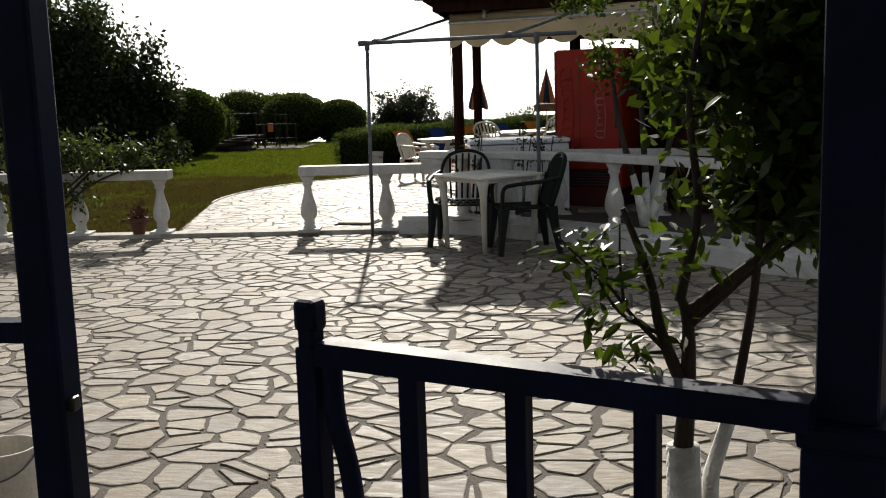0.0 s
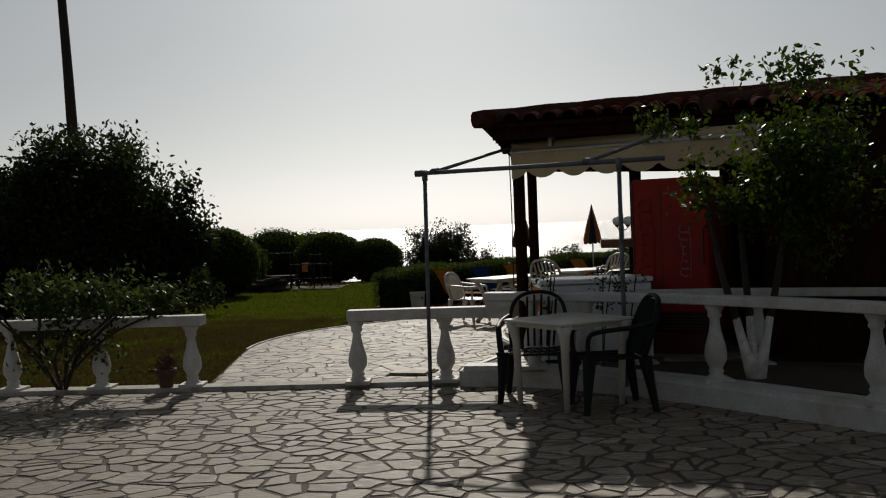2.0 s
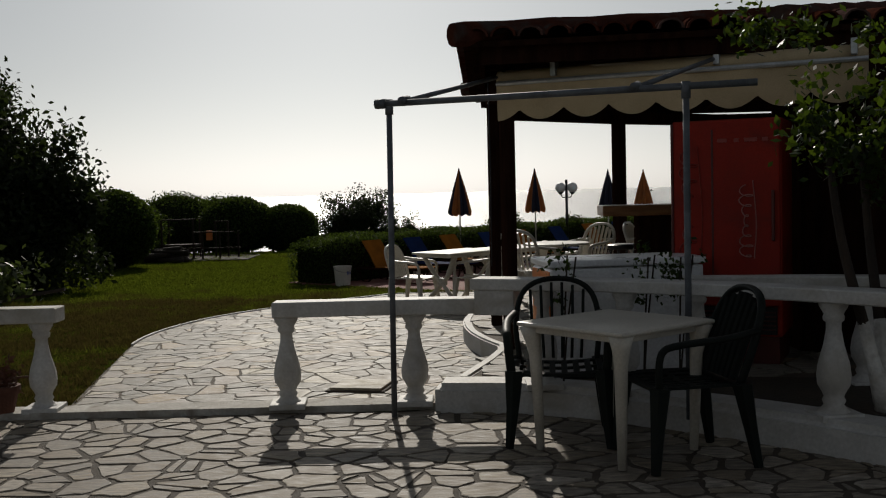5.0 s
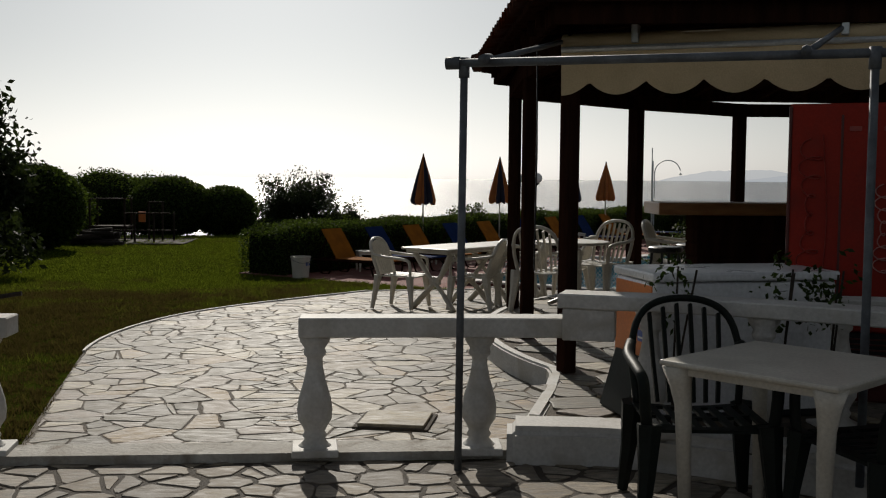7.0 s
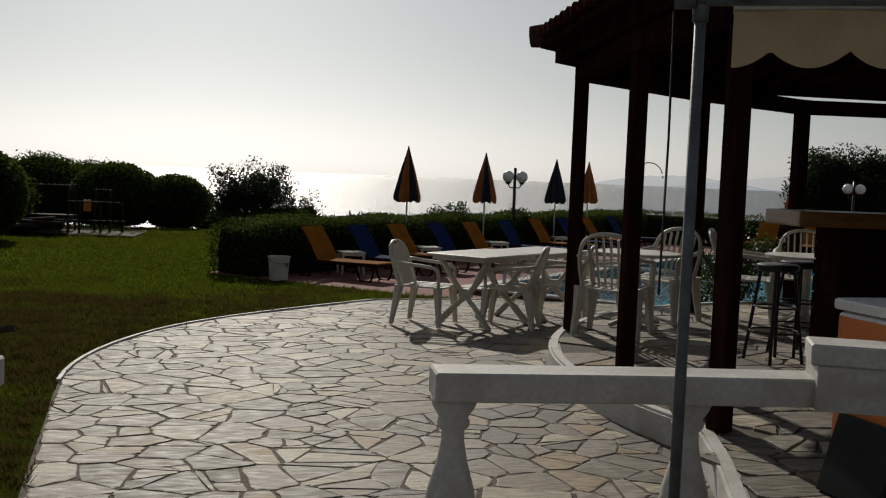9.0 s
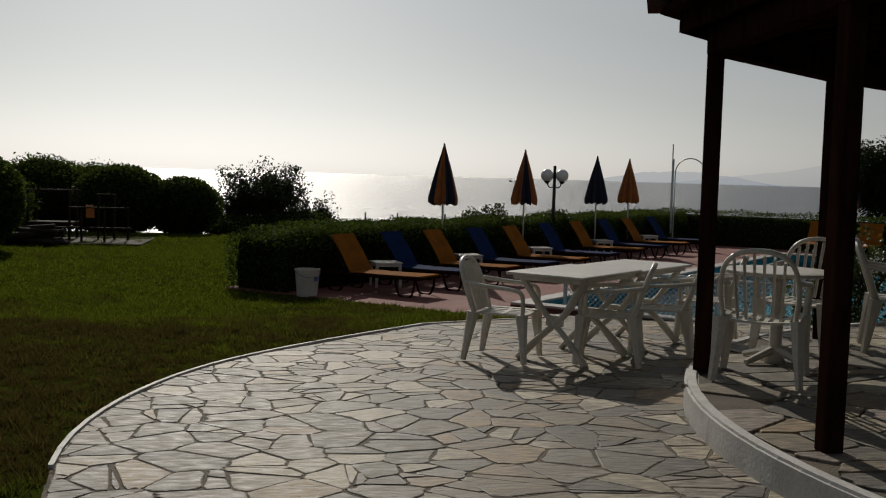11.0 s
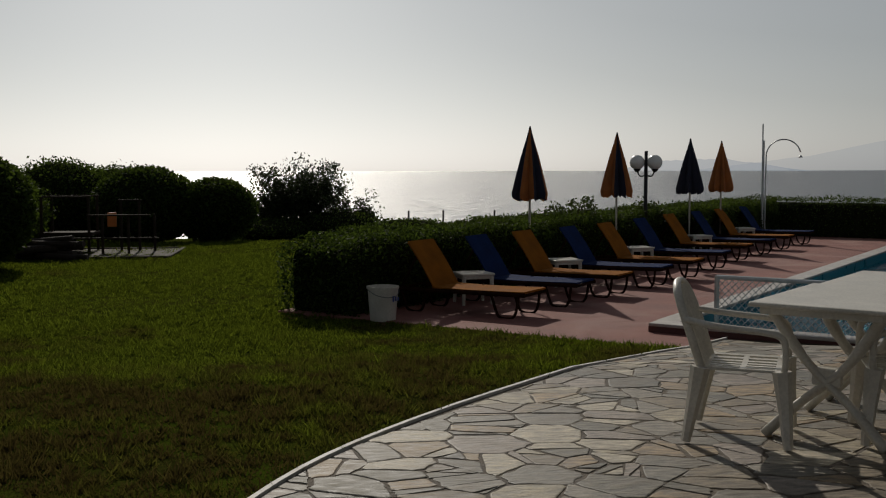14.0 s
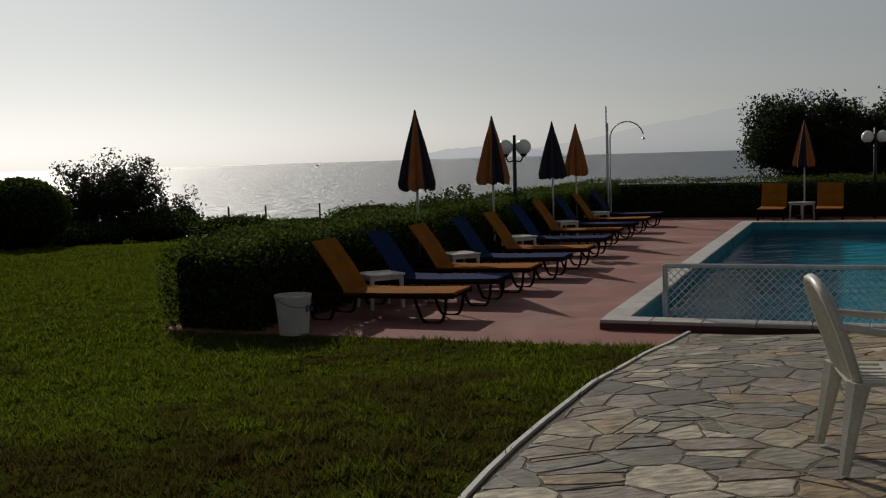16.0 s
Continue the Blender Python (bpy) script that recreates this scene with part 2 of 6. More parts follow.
LAWN = mat("lawn_turf", (0.042, 0.064, 0.006), (0.042, 0.048, 0.008), 0.45, 0.95, 0.9, 45, spec=0.0, stains=((0.034, 0.034, 0.008), 0.6))
SOIL = mat("dry_soil", (0.055, 0.042, 0.028), (0.035, 0.027, 0.018), 3, 0.95, 0.6, 30)
BARK = mat("bark", (0.042, 0.029, 0.020), (0.022, 0.015, 0.011), 14, 0.9, 0.8, 40, stretch=(1, 1, 0.3))
LIME = mat("whitewashed_bark", (0.70, 0.69, 0.66), (0.5, 0.48, 0.44), 10, 0.85, 0.7, 35)
GRASS = leaf_mat("grass_blade", (0.046, 0.066, 0.011), (0.135, 0.172, 0.014), 0.6, 0.85, 0.0)


def dry_and_shade_tint(m, dry, dead):
    """Straw and brown patches in the turf, plus a browner low-y end that paints in dark backlit grass."""
    n, l = m.node_tree.nodes, m.node_tree.links
    tc, n1, n2 = n.new("ShaderNodeTexCoord"), n.new("ShaderNodeTexNoise"), n.new("ShaderNodeTexNoise")
    n1.inputs["Scale"].default_value, n1.inputs["Detail"].default_value = 0.55, 5
    n2.inputs["Scale"].default_value, n2.inputs["Detail"].default_value = 2.6, 4
    sep, strip = n.new("ShaderNodeSeparateXYZ"), n.new("ShaderNodeMapRange")
    l.new(tc.outputs["Object"], n1.inputs["Vector"]); l.new(tc.outputs["Object"], n2.inputs["Vector"]); l.new(tc.outputs["Object"], sep.inputs[0])
    strip.inputs["From Min"].default_value, strip.inputs["From Max"].default_value = 18.0, 26.0
    strip.inputs["To Min"].default_value, strip.inputs["To Max"].default_value = 0.27, -0.16
    l.new(sep.outputs["Y"], strip.inputs["Value"])
    s1, s2, f = n.new("ShaderNodeMath"), n.new("ShaderNodeMath"), n.new("ShaderNodeMapRange")
    s2.operation, s2.inputs[1].default_value, s2.inputs[2].default_value = "MULTIPLY_ADD", 0.6, -0.3
    l.new(n1.outputs["Fac"], s1.inputs[0]); l.new(strip.outputs[0], s1.inputs[1])
    l.new(n2.outputs["Fac"], s2.inputs[0])
    s3 = n.new("ShaderNodeMath")
    l.new(s1.outputs[0], s3.inputs[0]); l.new(s2.outputs[0], s3.inputs[1])
    f.inputs["From Min"].default_value, f.inputs["From Max"].default_value, f.inputs["To Max"].default_value = 0.46, 0.70, 0.85
    l.new(s3.outputs[0], f.inputs["Value"])
    b, tr = n["Principled BSDF"], n["Translucent BSDF"]
    for sock, c in ((b.inputs["Base Color"], dry), (tr.inputs["Color"], dead)):
        mx = n.new("ShaderNodeMixRGB")
        l.new(f.outputs[0], mx.inputs[0]); l.new(sock.links[0].from_socket, mx.inputs[1]); mx.inputs[2].default_value = (*c, 1)
        l.new(mx.outputs[0], sock)


dry_and_shade_tint(GRASS, (0.060, 0.042, 0.020), (0.075, 0.048, 0.018))
LEAF_CITRUS = leaf_mat("citrus_leaf", (0.018, 0.038, 0.006), (0.055, 0.085, 0.006), 0.6, 0.42, 0.2)
LEAF_HEDGE = leaf_mat("hedge_leaf", (0.028, 0.048, 0.012), (0.060, 0.090, 0.012), 0.6, 0.7, 0.06)
LEAF_TREE = leaf_mat("tree_leaf", (0.016, 0.025, 0.009), (0.022, 0.032, 0.007), 0.6, 0.6, 0.2)
LEAF_VINE = leaf_mat("vine_leaf", (0.024, 0.036, 0.010), (0.055, 0.078, 0.014), 0.55, 0.5)
HEDGE_CORE = mat("hedge_twigs", (0.020, 0.026, 0.010), (0.010, 0.012, 0.006), 9, 0.95, 0.8, 30, spec=0.0)
BLACK = mat("black_metal", (0.012, 0.012, 0.014), (0.008, 0.008, 0.009), 8, 0.4, metal=0.3)
GLOBE = mat("opal_globe", (0.80, 0.79, 0.76), (0.74, 0.73, 0.70), 3, 0.25)
CLAY = mat("terracotta_pot", (0.13, 0.05, 0.03), (0.08, 0.032, 0.02), 6, 0.85, 0.2)
CHROME = mat("pale_painted_steel", (0.55, 0.57, 0.58), (0.42, 0.44, 0.45), 6, 0.35, metal=0.5)
TIMBER = mat("weathered_timber", (0.040, 0.029, 0.019), (0.024, 0.018, 0.012), 4, 0.85, 0.3, 50, spec=0.1)
SEA = glass_water("sea_water", (0.045, 0.068, 0.090), 0.42, 0.6, 1.0, 0.0)
SEA.node_tree.nodes["Principled BSDF"].inputs["IOR"].default_value = 1.75
SEA.node_tree.nodes["Principled BSDF"].inputs["Specular IOR Level"].default_value = 1.0
WATER = glass_water("pool_water", (0.34, 0.78, 0.84), 0.02, 3.2, 0.12, 1.0)
wt = WATER.node_tree
ref_, glo_, fre_, cut_, mix_ = (wt.nodes.new(k) for k in ("ShaderNodeBsdfRefraction", "ShaderNodeBsdfGlossy", "ShaderNodeFresnel", "ShaderNodeMath", "ShaderNodeMixShader"))
ref_.inputs["Color"].default_value, ref_.inputs["IOR"].default_value, ref_.inputs["Roughness"].default_value = (0.42, 0.86, 0.92, 1), 1.33, 0.02
glo_.inputs["Roughness"].default_value, fre_.inputs["IOR"].default_value = 0.06, 1.33
cut_.operation, cut_.inputs[1].default_value = "MULTIPLY", 0.5
ripple = wt.nodes["Principled BSDF"].inputs["Normal"].links[0].from_socket
for nd in (ref_, glo_, fre_):
    wt.links.new(ripple, nd.inputs["Normal"])
wt.links.new(fre_.outputs[0], cut_.inputs[0]); wt.links.new(cut_.outputs[0], mix_.inputs[0])
wt.links.new(ref_.outputs[0], mix_.inputs[1]); wt.links.new(glo_.outputs[0], mix_.inputs[2])
wt.links.new(mix_.outputs[0], wt.nodes["Material Output"].inputs["Surface"])


# Aerial haze is painted: hills glow blue-grey and let the sky through.
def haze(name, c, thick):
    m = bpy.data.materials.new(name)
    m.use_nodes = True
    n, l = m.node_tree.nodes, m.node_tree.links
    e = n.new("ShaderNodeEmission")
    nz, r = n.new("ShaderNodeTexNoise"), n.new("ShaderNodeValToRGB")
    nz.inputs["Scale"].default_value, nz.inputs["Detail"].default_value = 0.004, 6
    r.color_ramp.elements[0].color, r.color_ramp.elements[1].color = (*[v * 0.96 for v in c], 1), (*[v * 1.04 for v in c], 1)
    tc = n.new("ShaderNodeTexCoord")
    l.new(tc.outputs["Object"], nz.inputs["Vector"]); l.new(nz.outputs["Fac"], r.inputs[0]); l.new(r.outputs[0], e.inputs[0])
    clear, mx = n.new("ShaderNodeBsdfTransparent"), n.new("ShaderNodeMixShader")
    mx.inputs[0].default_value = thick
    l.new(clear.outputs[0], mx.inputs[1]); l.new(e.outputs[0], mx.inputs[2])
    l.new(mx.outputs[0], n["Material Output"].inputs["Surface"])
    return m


HAZE_NEAR, HAZE_FAR = haze("painted_haze_hill", (0.27, 0.31, 0.36), 0.5), haze("painted_haze_mountain", (0.27, 0.31, 0.36), 0.3)

# ---- mesh helpers ----
def part(name, bm, material, parent=None, label="", smooth=False):
    me = bpy.data.meshes.new(name)
    bm.normal_update()
    bm.to_mesh(me)
    bm.free()
    me.materials.append(material)
    if smooth:
        me.polygons.foreach_set("use_smooth", [True] * len(me.polygons))
    ob = new(name, me)
    if parent:
        ob.parent = parent
    if label:
        ob["label"] = label
    return ob


def thing(name, m, label, category, group="", kind=""):
    e = new(name)
    e.empty_display_size = 0.2
    e.matrix_basis = m
    return tagged(e, label, category, group, kind)


def box(bm, c, s, rz=0.0, bev=0.0, taper=1.0):
    r = bmesh.ops.create_cube(bm, size=1.0)
    vs = r["verts"]
    for v in vs:
        k = taper if v.co.z < 0 else 1.0
        v.co = Vector((v.co.x * s[0] * k, v.co.y * s[1] * k, v.co.z * s[2]))
    if bev:
        es = list({e for v in vs for e in v.link_edges})
        b = bmesh.ops.bevel(bm, geom=es, offset=bev, segments=2, affect="EDGES", profile=0.5)
        vs = list({v for f in b["faces"] for v in f.verts} | {v for v in vs if v.is_valid})
    mt = Matrix.Translation(c) @ Matrix.Rotation(radians(rz), 4, "Z")
    bmesh.ops.transform(bm, matrix=mt, verts=[v for v in vs if v.is_valid])
    return bm


def boxed(c, s, rz=0.0, bev=0.0, taper=1.0):
    return box(bmesh.new(), c, s, rz, bev, taper)


def lathe(profile, segs=20, c=(0, 0, 0)):
    bm = bmesh.new()
    rings = [[bm.verts.new((c[0] + r * math.cos(2 * math.pi * k / segs), c[1] + r * math.sin(2 * math.pi * k / segs), c[2] + z)) for k in range(segs)] for r, z in profile]
    for a, b in zip(rings, rings[1:]):
        for k in range(segs):
            bm.faces.new((a[k], a[(k + 1) % segs], b[(k + 1) % segs], b[k]))
    bm.faces.new(rings[-1])
    bm.faces.new(rings[0][::-1])
    return bm


def tube(bm, pts, rad, segs=8, flat=1.0):
    pts = [Vector(p) for p in pts]
    rads = rad if hasattr(rad, "__len__") else [rad] * len(pts)
    rings, side = [], None
    for i, p in enumerate(pts):
        d = (pts[min(i + 1, len(pts) - 1)] - pts[max(i - 1, 0)]).normalized()
        ref = side if side is not None else (Vector((0, 0, 1)) if abs(d.z) < 0.9 else Vector((1, 0, 0))).cross(d)
        side = (ref - d * ref.dot(d)).normalized()
        up = d.cross(side)
        rings.append([bm.verts.new(p + side * (math.cos(2 * math.pi * k / segs) * rads[i]) + up * (math.sin(2 * math.pi * k / segs) * rads[i] * flat)) for k in range(segs)])
    for a, b in zip(rings, rings[1:]):
        for k in range(segs):
            bm.faces.new((a[k], a[(k + 1) % segs], b[(k + 1) % segs], b[k]))
    bm.faces.new(rings[-1])
    bm.faces.new(rings[0][::-1])
    return bm


def ribbon(bm, pts, w, h):
    """A bar of width w (across, level) and height h along pts."""
    pts = [Vector(p) for p in pts]
    rings = []
    for i, p in enumerate(pts):
        d = pts[min(i + 1, len(pts) - 1)] - pts[max(i - 1, 0)]
        d.z = 0
        d.normalize()
        s = Vector((-d.y, d.x, 0)) * (w / 2)
        u = Vector((0, 0, h / 2))
        rings.append([bm.verts.new(p + q) for q in (s + u, s - u, -s - u, -s + u)])
    for a, b in zip(rings, rings[1:]):
        for k in range(4):
            bm.faces.new((a[k], a[(k + 1) % 4], b[(k + 1) % 4], b[k]))
    bm.faces.new(rings[-1])
    bm.faces.new(rings[0][::-1])
    bmesh.ops.recalc_face_normals(bm, faces=bm.faces)
    return bm


def curve(points, per=8):
    """A smooth line through a few points."""
    p = [Vector(q) for q in points]
    p = [p[0] * 2 - p[1]] + p + [p[-1] * 2 - p[-2]]
    out = []
    for i in range(1, len(p) - 2):
        for k in range(per):
            t = k / per
            a, b, c, d = p[i - 1:i + 3]
            out.append(0.5 * ((2 * b) + (c - a) * t + (2 * a - 5 * b + 4 * c - d) * t * t + (3 * b - a - 3 * c + d) * t ** 3))
    return out + [p[-2]]


def array_mesh(name, verts, faces_n, material, parent=None):
    """A mesh from one numpy block of vertices in groups of faces_n, one polygon a group."""
    me = bpy.data.meshes.new(name)
    nv = len(verts)
    nf = nv // faces_n
    me.vertices.add(nv)
    me.vertices.foreach_set("co", verts.astype(np.float32).ravel())
    me.loops.add(nv)
    me.loops.foreach_set("vertex_index", np.arange(nv, dtype=np.int32))
    me.polygons.add(nf)
    me.polygons.foreach_set("loop_start", np.arange(0, nv, faces_n, dtype=np.int32))
    me.polygons.foreach_set("loop_total", np.full(nf, faces_n, dtype=np.int32))
    me.update(calc_edges=True)
    me.validate()
    me.materials.append(material)
    ob = new(name, me)
    if parent:
        ob.parent = parent
    return ob


rng = np.random.default_rng(7)


def leaf_quads(p, size, flat=0.0):
    """Diamond leaves at the places p, with random turns."""
    n = len(p)
    a = rng.normal(size=(n, 3))
    a[:, 2] *= 1 - flat
    a /= np.linalg.norm(a, axis=1, keepdims=True) + 1e-9
    b = rng.normal(size=(n, 3))
    b -= a * (a * b).sum(1, keepdims=True)
    b /= np.linalg.norm(b, axis=1, keepdims=True) + 1e-9
    s = size * rng.uniform(0.6, 1.3, (n, 1))
    q = np.stack([p - a * s * 0.5, p + b * s * 0.26, p + a * s * 0.5, p - b * s * 0.26], 1)
    return q.reshape(-1, 3)


def clumps(centre, radii, n_clump, n_leaf, spread, shell=0.55):
    """Leaf places: clumps in the outer part of an ellipsoid, leaves round each."""
    d = rng.normal(size=(n_clump, 3))
    d /= np.linalg.norm(d, axis=1, keepdims=True)
    r = rng.uniform(shell, 1.05, (n_clump, 1)) * (1 + 0.18 * np.sin(d[:, :1] * 5 + d[:, 2:] * 7))
    c = np.array(centre) + d * r * np.array(radii)
    k = rng.integers(0, n_clump, n_leaf)
    sp = spread * rng.uniform(0.5, 1.4, (n_clump, 1))
    return c[k] + np.clip(rng.normal(size=(n_leaf, 3)), -1.8, 1.8) * sp[k]

# ---- the plan ----
def interp(v, table):
    for (a, za), (b, zb) in zip(table, table[1:]):
        if v <= b:
            return za + (zb - za) * max(0.0, (v - a)) / (b - a)
    return table[-1][1]


LEVELS = ((12.0, 0.04), (18.0, 0.02), (21.3, -0.03), (23.2, -0.22), (25.0, -0.25), (40.0, -0.32), (52.0, -1.0), (62.0, -1.6), (70.0, -8.0), (90.0, -12.0))
O, U, V = Vector((0.25, 24.3, 0)), Vector((0.642, 0.767, 0)), Vector((0.767, -0.642, 0))
DECK_Z, COPE_Z, FLOOR_Z = -0.25, -0.15, 0.20
POOL_L, POOL_W = 14.0, 7.5
BAR = Vector((4.63, 15.4, 0))


def lvl(y):
    return interp(y, LEVELS)


def uv(u, v, z=0.0):
    return O + U * u + V * v + Vector((0, 0, z))


UVROT = math.degrees(math.atan2(U.y, U.x))
EDGE = curve([(-3.42, 12.1, 0), (-3.75, 14.2, 0), (-4.0, 16.3, 0), (-3.62, 18.1, 0), (-2.72, 19.65, 0), (-0.75, 21.95, 0), (-0.18, 22.62, 0), (0.36, 23.18, 0), (0.88, 23.66, 0)], 6)
PATH_END = -0.12

# ---- ground, sea, distance ----
def build_ground():
    xs = sorted(set([-400, -200, -100, -60, -40, -30, -24] + [round(-20 + 0.5 * k, 2) for k in range(81)] + [24, 30, 40, 60, 100, 200, 400]))
    ys = sorted(set([-200, -100, -40, -20, -8] + [round(-4 + 0.5 * k, 2) for k in range(101)] + [48, 50, 52, 54, 57, 60, 62, 64, 66, 70, 90]))
    bm = bmesh.new()
    grid = []
    for y in ys:
        row = []
        for x in xs:
            z = lvl(y) - 0.02 if y > 11.8 else -0.05
            d = Vector((x, y, 0)) - O
            u, v = d.dot(U), d.dot(V)
            if -0.9 < u < 17.6 and v > -4.4:
                z -= 0.12
            if y > 24 and y < 52 and not (-1 < u < 18 and v > -5):
                z += 0.05 * noise.noise(Vector((x * 0.3, y * 0.3, 0)))
            row.append(bm.verts.new((x, y, z)))
        grid.append(row)
    for j in range(len(ys) - 1):
        for i in range(len(xs) - 1):
            f = [grid[j][i], grid[j][i + 1], grid[j + 1][i + 1], grid[j + 1][i]]
            inside = [(0.1 < (w.co - O).dot(U) < POOL_L + 0.6 and 0.1 < (w.co - O).dot(V) < POOL_W + 0.6) for w in f]
            if not any(inside):
                bm.faces.new(f)
    return tagged(part("ground", bm, LAWN, smooth=True), "mown green lawn with dry brown patches", "lawn", kind="structure")


build_ground()
bm = bmesh.new()
bmesh.ops.create_grid(bm, x_segments=1, y_segments=1, size=4700)
sea = part("water", bm, SEA)
sea.location.z = -6.0
tagged(sea, "grey-blue sea glittering under the sun", "sea", kind="structure")


def ridge(name, material, y, x0, x1, top, seed, label):
    bm = bmesh.new()
    n = 90
    rows = [[], []]
    for i in range(n + 1):
        t = i / n
        x = x0 + (x1 - x0) * t
        h = top(t) * (1 + 0.16 * noise.noise(Vector((t * 9 + seed, 0, 0))) + 0.07 * noise.noise(Vector((t * 31, seed, 0))))
        rows[0].append(bm.verts.new((x, y, -6)))
        rows[1].append(bm.verts.new((x, y + 250, -6 + max(h, 0.5))))
    for i in range(n):
        bm.faces.new((rows[0][i], rows[0][i + 1], rows[1][i + 1], rows[1][i]))
    return tagged(part(name, bm, material, smooth=True), label, "mountain", kind="structure")


# self-lit hills, their haze is in the material
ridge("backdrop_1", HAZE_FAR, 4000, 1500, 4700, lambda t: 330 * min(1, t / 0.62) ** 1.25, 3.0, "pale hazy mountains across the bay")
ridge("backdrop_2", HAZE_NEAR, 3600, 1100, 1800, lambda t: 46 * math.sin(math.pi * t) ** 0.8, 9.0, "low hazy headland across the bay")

# boat far out
boat = thing("boat", pose(300, 1500, -6, 0, 0, 60), "small dark boat far out on the sea", "boat")
bm = boxed((0, 0, 0.6), (9, 2.4, 1.2), bev=0.3, taper=0.7)
part("hull", bm, BLACK, boat)
part("cabin", boxed((-1, 0, 1.7), (2.5, 1.6, 1.1), bev=0.1), BLACK, boat)

# ---- terrace base, strip, path base, deck, pool ----
tagged(part("floor_terrace", boxed((-2, 4.4, -0.05), (30, 15.0, 0.1)), MORTAR), "grey-brown mortar bed of the stone terrace", "terrace", kind="structure")
bm = bmesh.new()
ribbon(bm, curve([(-14, 12.05, 0.01), (-8, 12.0, 0.01), (-3.4, 11.98, 0.01), (-0.45, 12.0, 0.01)], 10), 0.26, 0.09)
tagged(part("kerb_strip", bm, KERB), "worn whitewashed concrete strip under the balusters", "kerb", kind="structure")

bm = bmesh.new()
line = list(EDGE)
far = [uv(PATH_END, 2.4 + k) for k in range(8)]
outer = line + far
inner = [Vector((4.5, 12.1 + (p.y - 12.1) * 0.75, 0)) for p in outer]
va = [bm.verts.new((p.x, p.y, lvl(p.y) - 0.012)) for p in outer]
mid = []
for k in range(1, 7):
    mid.append([bm.verts.new((a.x + (b.x - a.x) * k / 6, a.y + (b.y - a.y) * k / 6, lvl(a.y + (b.y - a.y) * k / 6) - 0.012)) for a, b in zip(outer, inner)])
rows = [va] + mid
for a, b in zip(rows, rows[1:]):
    for k in range(len(outer) - 1):
        bm.faces.new((a[k], a[k + 1], b[k + 1], b[k]))
bmesh.ops.recalc_face_normals(bm, faces=bm.faces)
tagged(part("path_bed", bm, MORTAR_PATH, smooth=True), "brown mortar bed of the curved stone path", "path", kind="structure")
bm = bmesh.new()
ribbon(bm, [(p.x, p.y, lvl(p.y) - 0.04) for p in EDGE if p.y > 15.6], 0.030, 0.096)
tagged(part("path_edging", bm, WHITE), "thin white edging along the curved path", "edging", kind="structure")


def uvbox(bm, u0, u1, v0, v1, z0, z1, bev=0.0):
    c = uv((u0 + u1) / 2, (v0 + v1) / 2, (z0 + z1) / 2)
    return box(bm, c, (u1 - u0, v1 - v0, z1 - z0), UVROT, bev)


for k, (a, b, c, d) in enumerate(((-0.9, 0.0, -4.6, 16), (POOL_L + 0.5, 17.8, -4.6, 16), (0.0, POOL_L + 0.5, -4.6, 0.0), (0.0, POOL_L + 0.5, POOL_W + 0.5, 16))):
    tagged(part("deck_%d" % (k + 1), uvbox(bmesh.new(), a, b, c, d, DECK_Z - 0.15, DECK_Z), DECK), "faded red brushed-concrete pool deck", "pool deck", kind="structure")
CW = 0.25
pool = thing("swimming_pool", Matrix.Identity(4), "rectangular turquoise swimming pool with pale raised coping", "swimming pool")
for a, b, c, d in ((-CW, 0, -CW, POOL_W + CW), (POOL_L, POOL_L + CW, -CW, POOL_W + CW), (0, POOL_L, -CW, 0), (0, POOL_L, POOL_W, POOL_W + CW)):
    part("plinth", uvbox(bmesh.new(), a + CW, b + CW, c + CW, d + CW, DECK_Z - 0.1, COPE_Z - 0.035), PLINTH, pool, "dark red plinth under the coping")
for a, b, c, d in ((-0.12, 0, 0, POOL_W), (POOL_L, POOL_L + 0.12, 0, POOL_W), (0, POOL_L, -0.12, 0), (0, POOL_L, POOL_W, POOL_W + 0.12)):
    part("wall", uvbox(bmesh.new(), a + CW, b + CW, c + CW, d + CW, -1.75, COPE_Z - 0.036), POOL_TILE, pool)
part("floor", uvbox(bmesh.new(), CW - 0.1, POOL_L + CW + 0.1, CW - 0.1, POOL_W + CW + 0.1, -1.85, -1.7), POOL_TILE, pool)
bm = bmesh.new()
q = [uv(CW + 0.002, CW + 0.002, -0.33), uv(POOL_L + CW - 0.002, CW + 0.002, -0.33), uv(POOL_L + CW - 0.002, POOL_W + CW - 0.002, -0.33), uv(CW + 0.002, POOL_W + CW - 0.002, -0.33)]
wf = bm.faces.new([bm.verts.new(p) for p in q])
wf.normal_update()
if wf.normal.z < 0:
    wf.normal_flip()
w = part("water", bm, WATER, pool, "clear rippled pool water")
w.visible_shadow = False
cope_me = None
for side in range(4):
    length = POOL_W + 2 * CW if side < 2 else POOL_L
    n = round(length / 0.5)
    for k in range(n):
        s0 = (k + 0.5) * length / n
        if cope_me is None or k == 0:
            bm = boxed((0, 0, 0), (length / n - 0.008, CW + 0.02, 0.035), bev=0.008)
            ob = part("coping_tile", bm, COPING, pool)
            cope_me = ob.data
        else:
            ob = new("coping_tile", cope_me)
            ob.parent = pool
        if side < 2:
            p, r = uv(CW / 2 if side == 0 else POOL_L + 1.5 * CW, s0, COPE_Z - 0.0165), UVROT - 90
        else:
            p, r = uv(s0 + CW, CW / 2 if side == 2 else POOL_W + 1.5 * CW, COPE_Z - 0.0165), UVROT
        ob.matrix_basis = pose(p.x, p.y, p.z, 0, 0, r)

